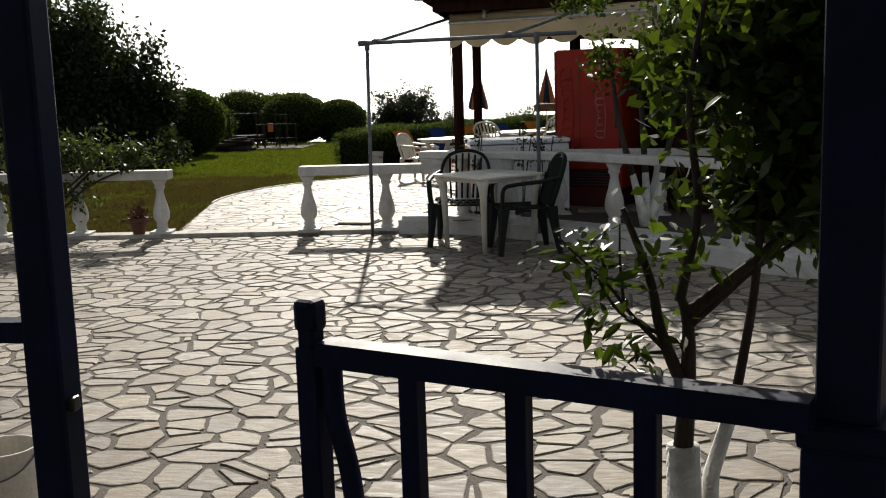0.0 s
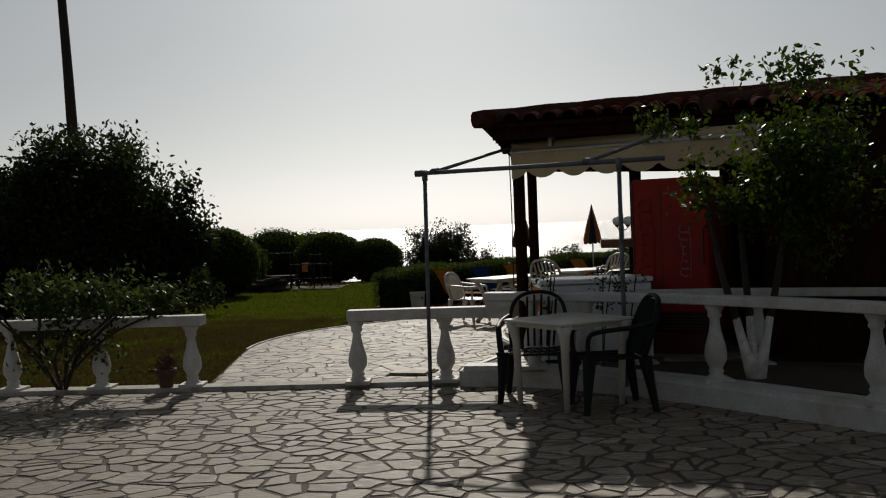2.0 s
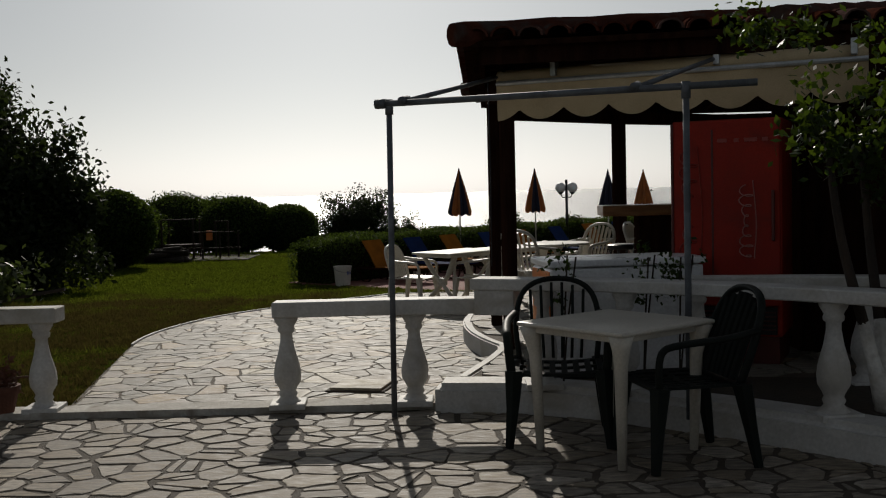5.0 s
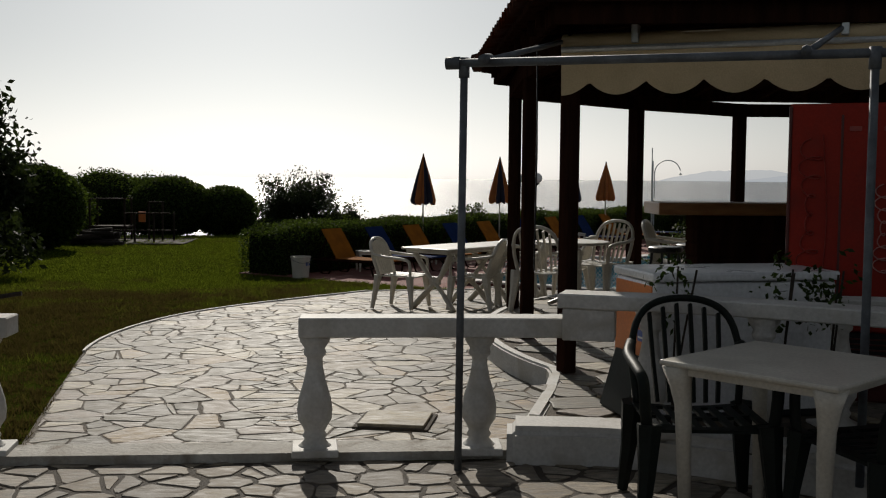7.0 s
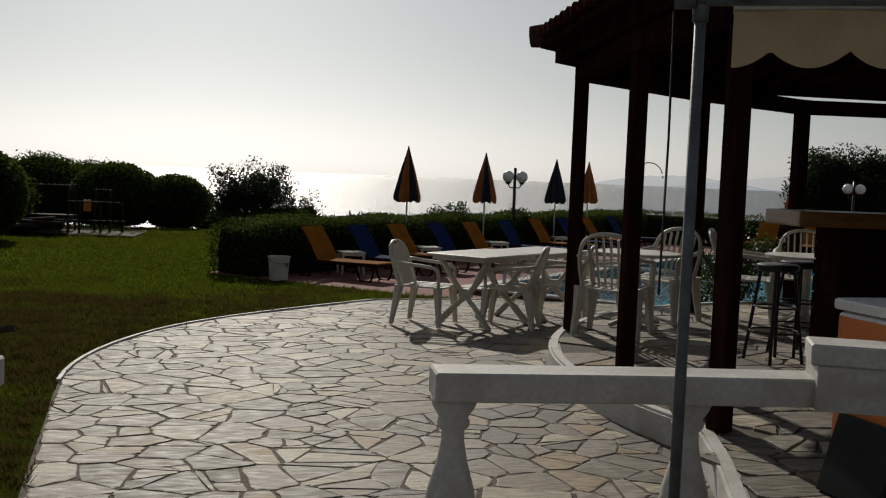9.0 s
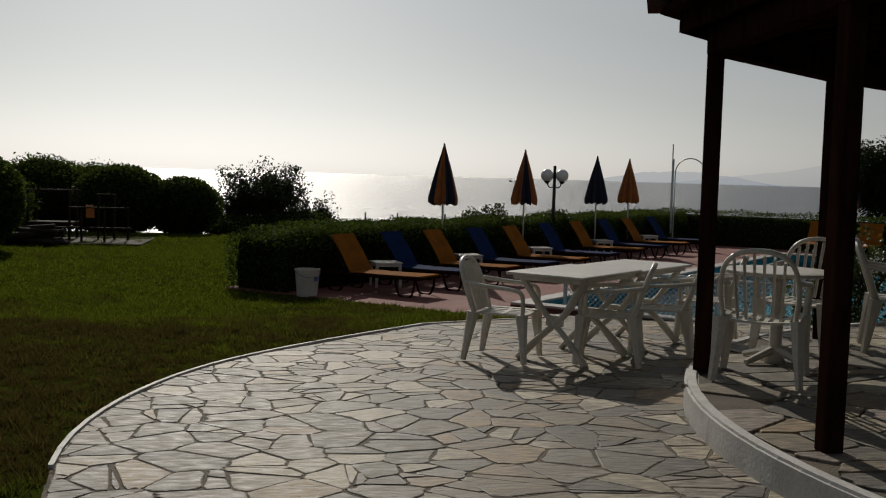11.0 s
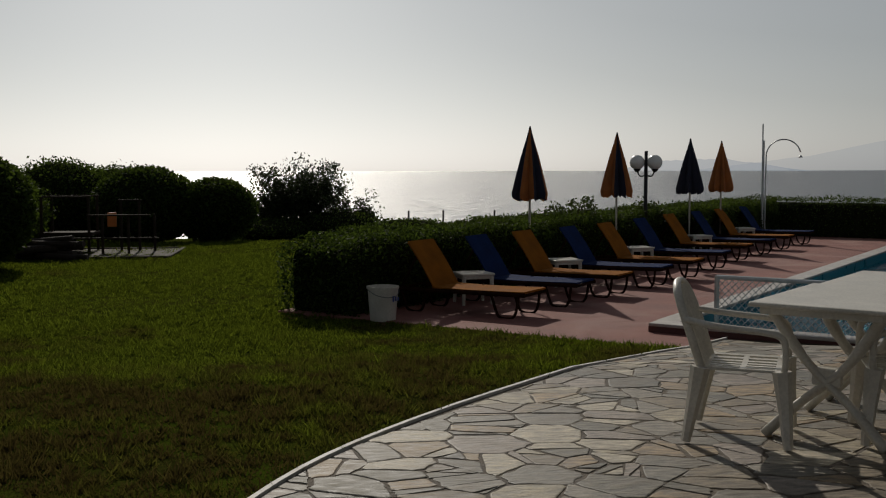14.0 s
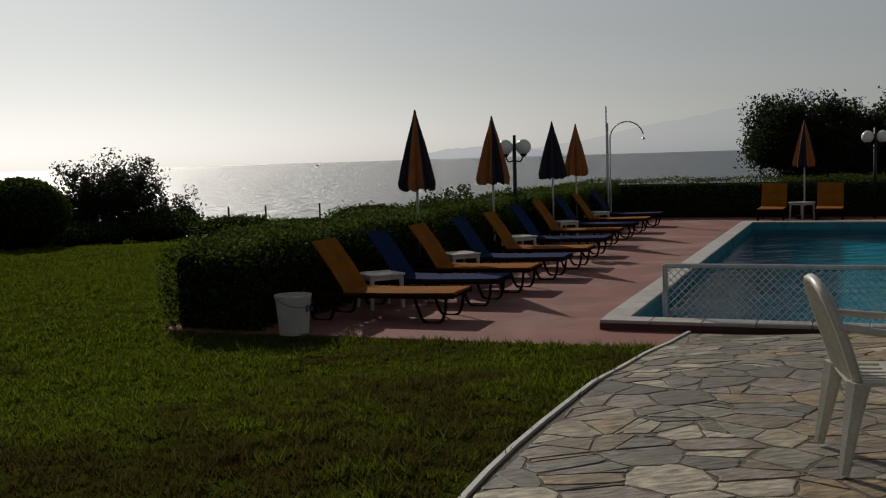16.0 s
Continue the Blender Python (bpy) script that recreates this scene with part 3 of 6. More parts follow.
# low mesh fence across the pool's end
fence = thing("pool_fence", Matrix.Identity(4), "low pale steel fence with chain-link mesh at the pool's end", "fence")
FU = 0.62
for v in (0.55, 2.75, 4.95, 7.2):
    part("post", tube(bmesh.new(), [uv(FU, v, -0.5), uv(FU, v, 0.34)], 0.028), CHROME, fence)
part("top_rail", tube(bmesh.new(), [uv(FU, 0.55, 0.33), uv(FU, 7.2, 0.33)], 0.025), CHROME, fence)
bm = bmesh.new()
for k in range(-8, 96):
    a = 0.25 + k * 0.075
    for sgn in (1, -1):
        p0, p1 = (a, -0.34), (a + 0.64, 0.32)
        if sgn < 0:
            p0, p1 = (a + 0.64, -0.34), (a, 0.32)
        t0, t1 = 0.0, 1.0
        lo, hi = 0.55, 7.2
        dv = p1[0] - p0[0]
        ta, tb = sorted(((lo - p0[0]) / dv, (hi - p0[0]) / dv))
        t0, t1 = max(0, ta), min(1, tb)
        if t1 - t0 > 0.02:
            e = [(p0[0] + dv * t, p0[1] + (p1[1] - p0[1]) * t) for t in (t0, t1)]
            tube(bm, [uv(FU, e[0][0], e[0][1]), uv(FU, e[1][0], e[1][1])], 0.0045, 4)
part("chain_link", bm, CHROME, fence, "pale chain-link mesh")

# ---- veranda at the start ----
bm = bmesh.new()
foot_line = [(-4, -3.1), (5, -3.1), (5, -0.6), (1.55, 0.86), (0.42, 1.44), (-0.12, 1.70), (-4, 1.72)]
fl_t, fl_b = [bm.verts.new((x, y, 0.15)) for x, y in foot_line], [bm.verts.new((x, y, -0.1)) for x, y in foot_line]
bm.faces.new(fl_t)
for k in range(len(foot_line)):
    q = (k + 1) % len(foot_line)
    bm.faces.new((fl_t[k], fl_b[k], fl_b[q], fl_t[q]))
bmesh.ops.recalc_face_normals(bm, faces=bm.faces)
tagged(part("floor_veranda", bm, MORTAR), "plain grey veranda floor", "floor", kind="structure")
tagged(part("wall_house", boxed((0.5, -3.2, 1.6), (9, 0.2, 3.2)), WHITE), "plain white house wall behind the veranda", "wall", kind="structure")

tagged(part("ceiling_veranda", boxed((0.5, -0.75, 3.40), (9, 5.0, 0.12)), WHITE), "plain veranda roof slab over the walkway", "ceiling", kind="structure")


railing = thing("veranda_railing", Matrix.Identity(4), "dark blue painted wooden veranda railing with a newel post", "railing")
ra, rb = Vector((0.452, 1.36, 1.255)), Vector((1.32, 0.92, 1.255))
d = (rb - ra).normalized()
bm = bmesh.new()
ribbon(bm, [ra, rb], 0.06, 0.05)
part("top_rail", bm, BLUE_PAINT, railing)
bm = bmesh.new()
ribbon(bm, [ra - Vector((0, 0, 0.95)), rb - Vector((0, 0, 0.95))], 0.05, 0.05)
part("bottom_rail", bm, BLUE_PAINT, railing)
np_ = ra - d * 0.03
rz = math.degrees(math.atan2(d.y, d.x))
part("newel_post", boxed((np_.x, np_.y, 0.695), (0.052, 0.052, 1.14), rz, 0.006), BLUE_PAINT, railing)
part("collar", boxed((np_.x, np_.y, 1.285), (0.040, 0.040, 0.05), rz, 0.004), BLUE_PAINT, railing)
part("finial", boxed((np_.x, np_.y, 1.33), (0.055, 0.055, 0.07), rz, 0.014), BLUE_PAINT, railing)
bm = bmesh.new()
tube(bm, curve([(np_.x + d.x * 0.05, np_.y + d.y * 0.05, 1.24), (np_.x + d.x * 0.055, np_.y + d.y * 0.055, 1.12), (np_.x + d.x * 0.085, np_.y + d.y * 0.085, 1.0), (np_.x + d.x * 0.10, np_.y + d.y * 0.10, 0.85)], 5), 0.022, 8)
part("scroll", bm, BLUE_PAINT, railing, smooth=True)
for k in (0.215, 0.45, 0.70):
    p = ra + d * k
    part("baluster", boxed((p.x, p.y, 0.77), (0.042, 0.042, 0.93), rz, 0.006), BLUE_PAINT, railing)


def veranda_post(x, y, w, rz, top):
    po = thing("veranda_post", pose(x, y, 0.15, 0, 0, rz), "square dark blue painted veranda post", "post", "veranda posts")
    part("shaft", boxed((0, 0, top / 2), (w, w, top), 0, 0.012), BLUE_PAINT, po)
    return po


lp = veranda_post(-0.24, 1.60, 0.092, -8, 3.2)
part("catch", boxed((0.052, -0.01, 0.93), (0.02, 0.03, 0.035), 0, 0.004), BLACK, lp)
vp = veranda_post(1.40, 0.98, 0.10, rz, 3.2)
part("collar", boxed((0, 0, 1.06), (0.15, 0.15, 0.05), 0, 0.012), BLUE_PAINT, vp)
part("lower_casing", boxed((0, 0, 0.52), (0.135, 0.135, 1.04), 0, 0.01), BLUE_PAINT, vp)
left_rail = thing("veranda_railing", Matrix.Identity(4), "dark blue painted wooden veranda side railing", "railing")
bm = bmesh.new()
ribbon(bm, [(-0.26, 1.62, 1.25), (-2.4, 1.64, 1.25)], 0.06, 0.05)
part("top_rail", bm, BLUE_PAINT, left_rail)
for k in range(6):
    part("baluster", boxed((-0.46 - 0.3 * k, 1.625 + 0.003 * k, 0.69), (0.042, 0.042, 1.10), -2, 0.006), BLUE_PAINT, left_rail)


def bucket(m, r, h, label):
    b = thing("bucket", m, label, "bucket", "plastic buckets")
    prof = [(r * 0.82, 0.0), (r * 0.99, h * 0.93), (r * 1.05, h * 0.935), (r * 1.05, h), (r * 0.98, h), (r * 0.80, 0.02)]
    part("pail", lathe(prof, 28), PLASTIC, b, smooth=False)
    bm = bmesh.new()
    tube(bm, [(r * 1.04 * math.cos(a), r * 1.04 * math.sin(a), h * 0.93 - 0.09 * abs(math.sin(a))) for a in [math.pi * k / 12 + math.pi for k in range(13)]], 0.004, 6)
    part("handle", bm, STEEL, b)
    return b


bucket(pose(-1.33, 3.38, 0.015), 0.14, 0.32, "white plastic bucket standing on the paving")
big = bucket(pose(-2.58, 25.62, lvl(25.6) - 0.01, 0, 0, 20), 0.185, 0.41, "white plastic bucket with blue print beside the hedge")
for k in range(3):
    part("print", boxed((0.06 + 0.03 * k, -0.172, 0.27), (0.018, 0.012, 0.07 - 0.015 * k), 8 + 6 * k, 0.002), BLUE_PRINT, big, "small blue print")

# ---- balustrades ----
BAL = [(0.105, 0.0), (0.105, 0.03), (0.085, 0.045), (0.06, 0.075), (0.072, 0.10), (0.06, 0.125), (0.072, 0.155), (0.098, 0.20), (0.104, 0.26), (0.095, 0.33), (0.062, 0.45), (0.046, 0.54), (0.046, 0.585), (0.062, 0.60), (0.066, 0.62), (0.058, 0.64), (0.085, 0.685), (0.095, 0.72)]


def baluster(parent, x, y, z, h):
    k = h / 0.72
    ob = part("baluster", lathe([(r, t * k) for r, t in BAL], 24, (x, y, z)), WHITE, parent, smooth=True)
    part("foot", boxed((x, y, z + 0.012), (0.27, 0.27, 0.045), random.uniform(-6, 6), 0.008), WHITE, parent)
    return ob


def rail(parent, pts, z, w=0.21, h=0.115):
    bm = bmesh.new()
    ribbon(bm, [(p[0], p[1], z - h / 2) for p in pts], w, h)
    bmesh.ops.bevel(bm, geom=[e for e in bm.edges], offset=0.008, segments=1, affect="EDGES")
    return part("handrail", bm, WHITE, parent)


bl = thing("balustrade", Matrix.Identity(4), "white painted concrete balustrade overgrown by a shrub", "balustrade", "white balustrades")
for x in (-3.55, -4.6, -5.65, -6.7, -7.75, -8.8):
    baluster(bl, x, 11.99, 0.05, 0.68)
rail(bl, [(-3.40, 11.99), (-6, 12.0), (-9.2, 12.03)], 0.845)
bm_ = thing("balustrade", Matrix.Identity(4), "low white concrete balustrade beside the path", "balustrade", "white balustrades")
for x in (-1.66, -0.69):
    baluster(bm_, x, 11.92, 0.05, 0.685)
rail(bm_, [(-1.75, 11.92), (-0.9, 11.92), (-0.04, 11.88)], 0.85)
br = thing("balustrade", Matrix.Identity(4), "curved white balustrade round the planted bed", "balustrade", "white balustrades")
RAILC = [(-0.22, 11.86, 0), (0.55, 11.55, 0), (1.3, 11.05, 0), (1.95, 10.46, 0), (3.0, 9.2, 0), (4.1, 7.7, 0), (5.2, 6.0, 0)]
rail(br, [(p.x, p.y) for p in curve(RAILC, 6)], 1.0, 0.24, 0.085)
part("end_block", boxed((-0.055, 11.82, 0.822), (0.30, 0.25, 0.185), -16, 0.008), WHITE, br)
for x, y in ((0.27, 11.68), (0.82, 11.38), (1.95, 10.46), (3.0, 9.2), (3.95, 7.9)):
    baluster(br, x, y, 0.2, 0.72)
rr = thing("balustrade", Matrix.Identity(4), "white balustrade behind the planted bed", "balustrade", "white balustrades")
rail(rr, [(1.28, 11.75), (2.3, 11.55), (3.6, 11.0), (5.0, 10.0)], 0.98, 0.2, 0.075)
for x, y in ((1.42, 11.72), (2.55, 11.45), (3.9, 10.8)):
    baluster(rr, x, y, 0.2, 0.71)

# ---- bar platform ----
def ring_pts(r, a0, a1, n, z=0.0):
    return [Vector((BAR.x + r * math.cos(radians(a0 + (a1 - a0) * k / n)), BAR.y + r * math.sin(radians(a0 + (a1 - a0) * k / n)), z)) for k in range(n + 1)]


bm = bmesh.new()
out = ring_pts(4.8, 202, -60, 70) + [Vector((5.4, 8.0, 0)), Vector((3.2, 9.5, 0)), Vector((2.0, 10.7, 0)), Vector((0.6, 11.75, 0)), Vector((-0.28, 12.06, 0))]
top = [bm.verts.new((p.x, p.y, FLOOR_Z - 0.012)) for p in out]
bot = [bm.verts.new((p.x, p.y, -0.3)) for p in out]
bm.faces.new(top)
for k in range(len(out)):
    bm.faces.new((top[k], top[(k + 1) % len(out)], bot[(k + 1) % len(out)], bot[k]))
bmesh.ops.recalc_face_normals(bm, faces=bm.faces)
tagged(part("floor_bar", bm, MORTAR_PATH), "mortar bed of the raised bar floor", "floor", kind="structure")
bm = bmesh.new()
ribbon(bm, [p + Vector((0, 0, -0.02)) for p in ring_pts(4.84, 40, 200, 60)] + [Vector((0.07, 13.5, -0.02)), Vector((-0.08, 12.9, -0.02)), Vector((-0.33, 12.1, -0.02))], 0.10, 0.46)
bmesh.ops.bevel(bm, geom=[e for e in bm.edges], offset=0.018, segments=2, affect="EDGES")
tagged(part("kerb_bar", bm, WHITE), "rounded whitewashed kerb round the bar floor", "kerb", kind="structure")
bm = bmesh.new()
WALLC = [(-0.52, 11.93, 0), (0.2, 11.80, 0), (0.92, 11.36, 0), (1.78, 10.60, 0), (3.02, 9.14, 0), (4.2, 7.75, 0), (5.4, 6.0, 0)]
ribbon(bm, [p + Vector((0, 0, 0.05)) for p in curve(WALLC, 6)], 0.36, 0.34)
bmesh.ops.bevel(bm, geom=[e for e in bm.edges], offset=0.05, segments=3, affect="EDGES")
tagged(part("wall_planter", bm, WHITE), "low curved whitewashed planter wall", "low wall", kind="structure")
bm = bmesh.new()
bed = [(0.5, 11.7), (1.3, 11.15), (2.1, 10.5), (3.2, 9.25), (4.4, 7.6), (5.6, 8.5), (5.0, 10.0), (3.6, 11.1), (2.4, 11.65), (1.3, 11.85)]
bm.faces.new([bm.verts.new((x, y, 0.215)) for x, y in bed])
tagged(part("soil_bed", bm, SOIL), "dry soil of the planted bed", "flower bed", kind="structure")

# ---- bar roof ----
kiosk = thing("pool_bar", Matrix.Identity(4), "open pool bar with dark posts and terracotta tiled roof", "bar")
POSTS = [(0.15, 13.54, 0.112), (0.10, 15.15, 0.112), (0.30, 17.42, 0.12), (2.08, 18.95, 0.15), (3.85, 20.1, 0.15), (5.9, 19.9, 0.17), (7.8, 18.6, 0.17), (9.0, 16.6, 0.17), (9.1, 14.2, 0.17), (7.9, 12.2, 0.17)]
EAVE_Z, APEX_Z = 2.93, 3.48
for x, y, w in POSTS:
    part("post", boxed((x, y, (FLOOR_Z + 2.72) / 2), (w, w, 2.72 - FLOOR_Z), math.degrees(math.atan2(y - BAR.y, x - BAR.x)), 0.012), WOOD_DARK, kiosk)
for (x, y, _), (x2, y2, _) in zip(POSTS, POSTS[1:]):
    bm = bmesh.new()
    ribbon(bm, [(x, y, 2.63), (x2, y2, 2.63)], 0.14, 0.17)
    part("beam", bm, WOOD_DARK, kiosk)
EAVES = [Vector(q) for q in ((-0.24, 12.90, EAVE_Z), (2.3, 12.45, EAVE_Z), (7.2, 12.0, EAVE_Z), (9.6, 14.0, EAVE_Z), (9.6, 17.3, EAVE_Z), (7.2, 19.75, EAVE_Z), (2.1, 19.75, EAVE_Z), (-0.06, 17.65, EAVE_Z))]
APEX = Vector((5.1, 15.6, APEX_Z))
NE = len(EAVES)


def inset(q, f, dz):
    return Vector((q.x + (APEX.x - q.x) * f, q.y + (APEX.y - q.y) * f, q.z + dz))


bm = bmesh.new()
a = [bm.verts.new(q + Vector((0, 0, -0.03))) for q in EAVES]
b = [bm.verts.new(q + Vector((0, 0, -0.08))) for q in EAVES]
ta, tb = bm.verts.new(APEX + Vector((0, 0, -0.03))), bm.verts.new(APEX + Vector((0, 0, -0.10)))
for k in range(NE):
    j = (k + 1) % NE
    bm.faces.new((a[k], a[j], ta)); bm.faces.new((b[j], b[k], tb)); bm.faces.new((b[k], b[j], a[j], a[k]))
bmesh.ops.recalc_face_normals(bm, faces=bm.faces)
part("roof_lining", bm, WOOD_DARK, kiosk, "dark boarded underside of the roof")
tiles_v, tiles_f, tiles_made = [], [], 0


def tile_mesh(wide, long_):
    bm = bmesh.new()
    rings = []
    for t in (0.0, 0.5, 1.0):
        for f in (1.0, 0.82):
            w = wide * (1.0 - 0.12 * t) * f * 0.5
            rings.append([bm.verts.new((t * long_, w * math.cos(math.pi * k / 6) * -1, w * 0.8 * math.sin(math.pi * k / 6))) for k in range(7)])
    o, i_ = rings[0::2], rings[1::2]
    for a_, b_ in zip(o, o[1:]):
        for k in range(6):
            bm.faces.new((a_[k], a_[k + 1], b_[k + 1], b_[k]))
    for k in range(6):
        bm.faces.new((i_[0][k], i_[0][k + 1], o[0][k + 1], o[0][k]))
    for a_, b_ in zip(i_, i_[1:]):
        for k in range(6):
            bm.faces.new((b_[k], b_[k + 1], a_[k + 1], a_[k]))
    return bm


one = tile_mesh(0.215, 0.46)
one.verts.index_update()
tile_co, tile_fc = [v.co.copy() for v in one.verts], [[v.index for v in f.verts] for f in one.faces]
tile_me = bpy.data.meshes.new("roof_tile")
one.to_mesh(tile_me)
one.free()
tile_me.materials.append(TILE)
def reach_at(s, sq, length, H):
    """Height up the slope at which a roof face ends above the point s of its eave."""
    ends = [1.0]
    if sq > 0:
        ends.append(s / sq)
    if sq < length:
        ends.append((length - s) / (length - sq))
    return max(0.0, H * min(ends))


SIDES = [(EAVES[k], EAVES[(k + 1) % NE], APEX) for k in range(NE)]
for k, (p0, p1, APEX) in enumerate(SIDES):
    along = (p1 - p0).normalized()
    length = (p1 - p0).length
    sq = (APEX - p0).dot(along)
    foot = p0 + along * sq
    up_ = APEX - foot
    H = up_.length
    up_.normalize()
    face_n = along.cross(up_).normalized()
    if face_n.z < 0:
        face_n = -face_n
    side_ = face_n.cross(up_)
    basis = Matrix((up_, side_, face_n)).transposed().to_4x4()
    lo_s, hi_s = min(0.0, sq), max(length, sq)
    n = round((hi_s - lo_s) / 0.225)
    for c in range(n):
        s = lo_s + (c + 0.5) * (hi_s - lo_s) / n
        low = 0.0 if 0 <= s <= length else H * ((s - length) / (sq - length) if s > length else s / sq)
        reach = reach_at(s, sq, length, H)
        for row in range(int((reach - low + 0.1) / 0.40) + 1):
            t = low + row * 0.40 - 0.07
            if t > reach - 0.05 and row:
                break
            m = Matrix.Translation(p0 + along * s + up_ * t + face_n * (0.0 + random.uniform(-0.006, 0.008))) @ basis @ Matrix.Rotation(radians(random.uniform(-1.5, 1.5)), 4, "Z")
            if k in (0, 1, 7) and row < 5 and tiles_made < 300:
                ob = new("roof_tile", tile_me)
                ob.parent = kiosk
                ob.matrix_basis = m
                tiles_made += 1
            else:
                off = len(tiles_v)
                tiles_v += [tuple(m @ v) for v in tile_co]
                tiles_f += [[off + q for q in f] for f in tile_fc]
    # fascia board, hip tiles, rafters
    f0, f1 = inset(p0, 0.03, -0.14), inset(p1, 0.03, -0.14)
    bm = bmesh.new()
    ribbon(bm, [f0, f1], 0.045, 0.15)
    part("fascia", bm, WOOD_DARK, kiosk)
    bm = bmesh.new()
    hip = [p0 + (APEX - p0) * (q / 14) + Vector((0, 0, 0.035)) for q in range(15)]
    tube(bm, [hip[0] - (hip[1] - hip[0]) * 0.25] + hip, [0.10, 0.11] + [0.10 + 0.012 * (q % 2) for q in range(14)], 10)
    part("hip_tile", bm, TILE, kiosk)
    for q in range(1, int(length / 0.45)):
        s = q * length / int(length / 0.45)
        reach = reach_at(s, sq, length, H)
        if reach < 0.3:
            continue
        e0, e1 = p0 + along * s + up_ * 0.06 - face_n * 0.14, p0 + along * s + up_ * (reach * 0.98) - face_n * 0.14
        bm = bmesh.new()
        ribbon(bm, [e0, e1], 0.06, 0.10)
        part("rafter", bm, WOOD_DARK, kiosk)
me = bpy.data.meshes.new("roof_tiles")
me.from_pydata(tiles_v, [], tiles_f)
me.materials.append(TILE)
ob = new("roof_tiles", me)
ob.parent = kiosk
ob["kind"] = "stuff"
APEX = SIDES[0][2]
part("ridge_cap", lathe([(0.30, 0), (0.24, 0.10), (0.10, 0.16), (0.03, 0.18)], 20, (APEX.x, APEX.y, APEX.z - 0.04)), TILE, kiosk, smooth=True)
# kitchen wing beside the fridge
bm = bmesh.new()
ribbon(bm, [(2.66, 13.7, 1.45), (2.66, 12.98, 1.45), (3.3, 12.62, 1.45), (7.6, 12.35, 1.45)], 0.12, 2.85)
tagged(part("wall_kitchen", bm, WOOD_DARK), "dark boarded wall of the kitchen wing", "wall", kind="structure")
# back wall of the bar
bm = bmesh.new()
ribbon(bm, [p + Vector((0, 0, 1.45)) for p in ring_pts(4.0, 242, 318, 24)], 0.14, 2.45)
tagged(part("wall_bar", bm, WOOD_DARK), "dark boarded back wall of the bar", "wall", kind="structure")

# bar counter
ctr = thing("bar_counter", pose(1.20, 14.80, FLOOR_Z, 0, 0, -3), "long bar counter with varnished wood top and dark front", "bar counter")
part("countertop", boxed((2.2, 0.3, 1.205), (4.4, 0.62, 0.11), 0, 0.012), WOOD_TOP, ctr, "varnished honey-brown wooden top")
part("body", boxed((2.35, 0.36, 0.575), (3.9, 0.40, 1.15), 0, 0.005), WOOD_DARK, ctr)
for k in range(9):
    part("board", boxed((0.40, 0.36, 0.08 + 0.125 * k), (0.022, 0.42, 0.115), 0, 0.004), WOOD_DARK, ctr)
    part("board", boxed((2.35, 0.155, 0.08 + 0.125 * k), (3.9, 0.022, 0.115), 0, 0.004), WOOD_DARK, ctr)

# awning and its pipe frame
fr = thing("awning_support", Matrix.Identity(4), "grey galvanised pipe frame holding the awning", "awning frame")
fa, fb = Vector((-0.89, 11.71, 2.30)), Vector((1.58, 10.75, 2.30))
part("crossbar", tube(bmesh.new(), [fa, fb], 0.024, 10), STEEL, fr, smooth=True)
part("cap", tube(bmesh.new(), [fa - (fb - fa).normalized() * 0.03, fa + (fb - fa).normalized() * 0.05], 0.036, 10), STEEL, fr, smooth=True)
for x, y, b0 in ((-0.84, 11.64, 0.0), (1.16, 10.91, 0.1)):
    topx, topy = (x + 0.02, y + 0.06) if b0 == 0 else (x, y)
    part("pole", tube(bmesh.new(), [(x, y, b0), (topx, topy, 2.29)], 0.022, 10), STEEL, fr, smooth=True)
    part("joint", tube(bmesh.new(), [(topx, topy, 2.22), (topx, topy, 2.33)], 0.031, 10), STEEL, fr, smooth=True)
for p0, p1 in (((-0.70, 11.64, 2.31), (0.06, 13.48, 2.66)), ((0.86, 11.03, 2.31), (1.85, 12.75, 2.70))):
    part("strut", tube(bmesh.new(), [p0, p1], 0.019, 8), STEEL, fr, smooth=True)
    part("joint", tube(bmesh.new(), [Vector(p0) - Vector((0.03, 0.06, 0.0)), Vector(p0) + Vector((0.02, 0.05, 0.02))], 0.028, 8), STEEL, fr, smooth=True)
aw = thing("awning", Matrix.Identity(4), "rolled cream canvas awning with a scalloped valance", "awning")
wa, wb = Vector((0.06, 13.46, 2.60)), Vector((3.3, 12.0, 2.60))
wd = (wb - wa).normalized()
bm = bmesh.new()
n, length = 132, (wb - wa).length
up, lo = [], []
for k in range(n + 1):
    s_ = length * k / n
    p = wa + wd * s_ + Vector((-wd.y, wd.x, 0)) * (0.012 * math.sin(s_ * 11))
    drop = 0.23 + 0.10 * abs(math.cos(math.pi * s_ / 0.41)) ** 0.8
    up.append(bm.verts.new(p)); lo.append(bm.verts.new(p - Vector((0.02 * wd.y, -0.02 * wd.x, drop))))
for k in range(n):
    bm.faces.new((up[k], up[k + 1], lo[k + 1], lo[k]))
val = part("valance", bm, CANVAS, aw, "faded cream scalloped valance")
val.modifiers.new("thick", "SOLIDIFY").thickness = 0.004
part("roll", tube(bmesh.new(), [wa + Vector((0.03, 0.08, 0.05)), wb + Vector((0.03, 0.08, 0.05))], 0.075, 14), CANVAS, aw, smooth=True)
part("front_bar", tube(bmesh.new(), [wa + Vector((0, -0.01, 0.0)), wb + Vector((0, -0.01, 0.0))], 0.022, 8), CHROME, aw)
for s_ in (0.55, 1.95, 3.0):
    p = wa + wd * s_
    part("bracket", boxed((p.x, p.y + 0.03, p.z + 0.10), (0.05, 0.12, 0.13), -24, 0.008), CHROME, aw)
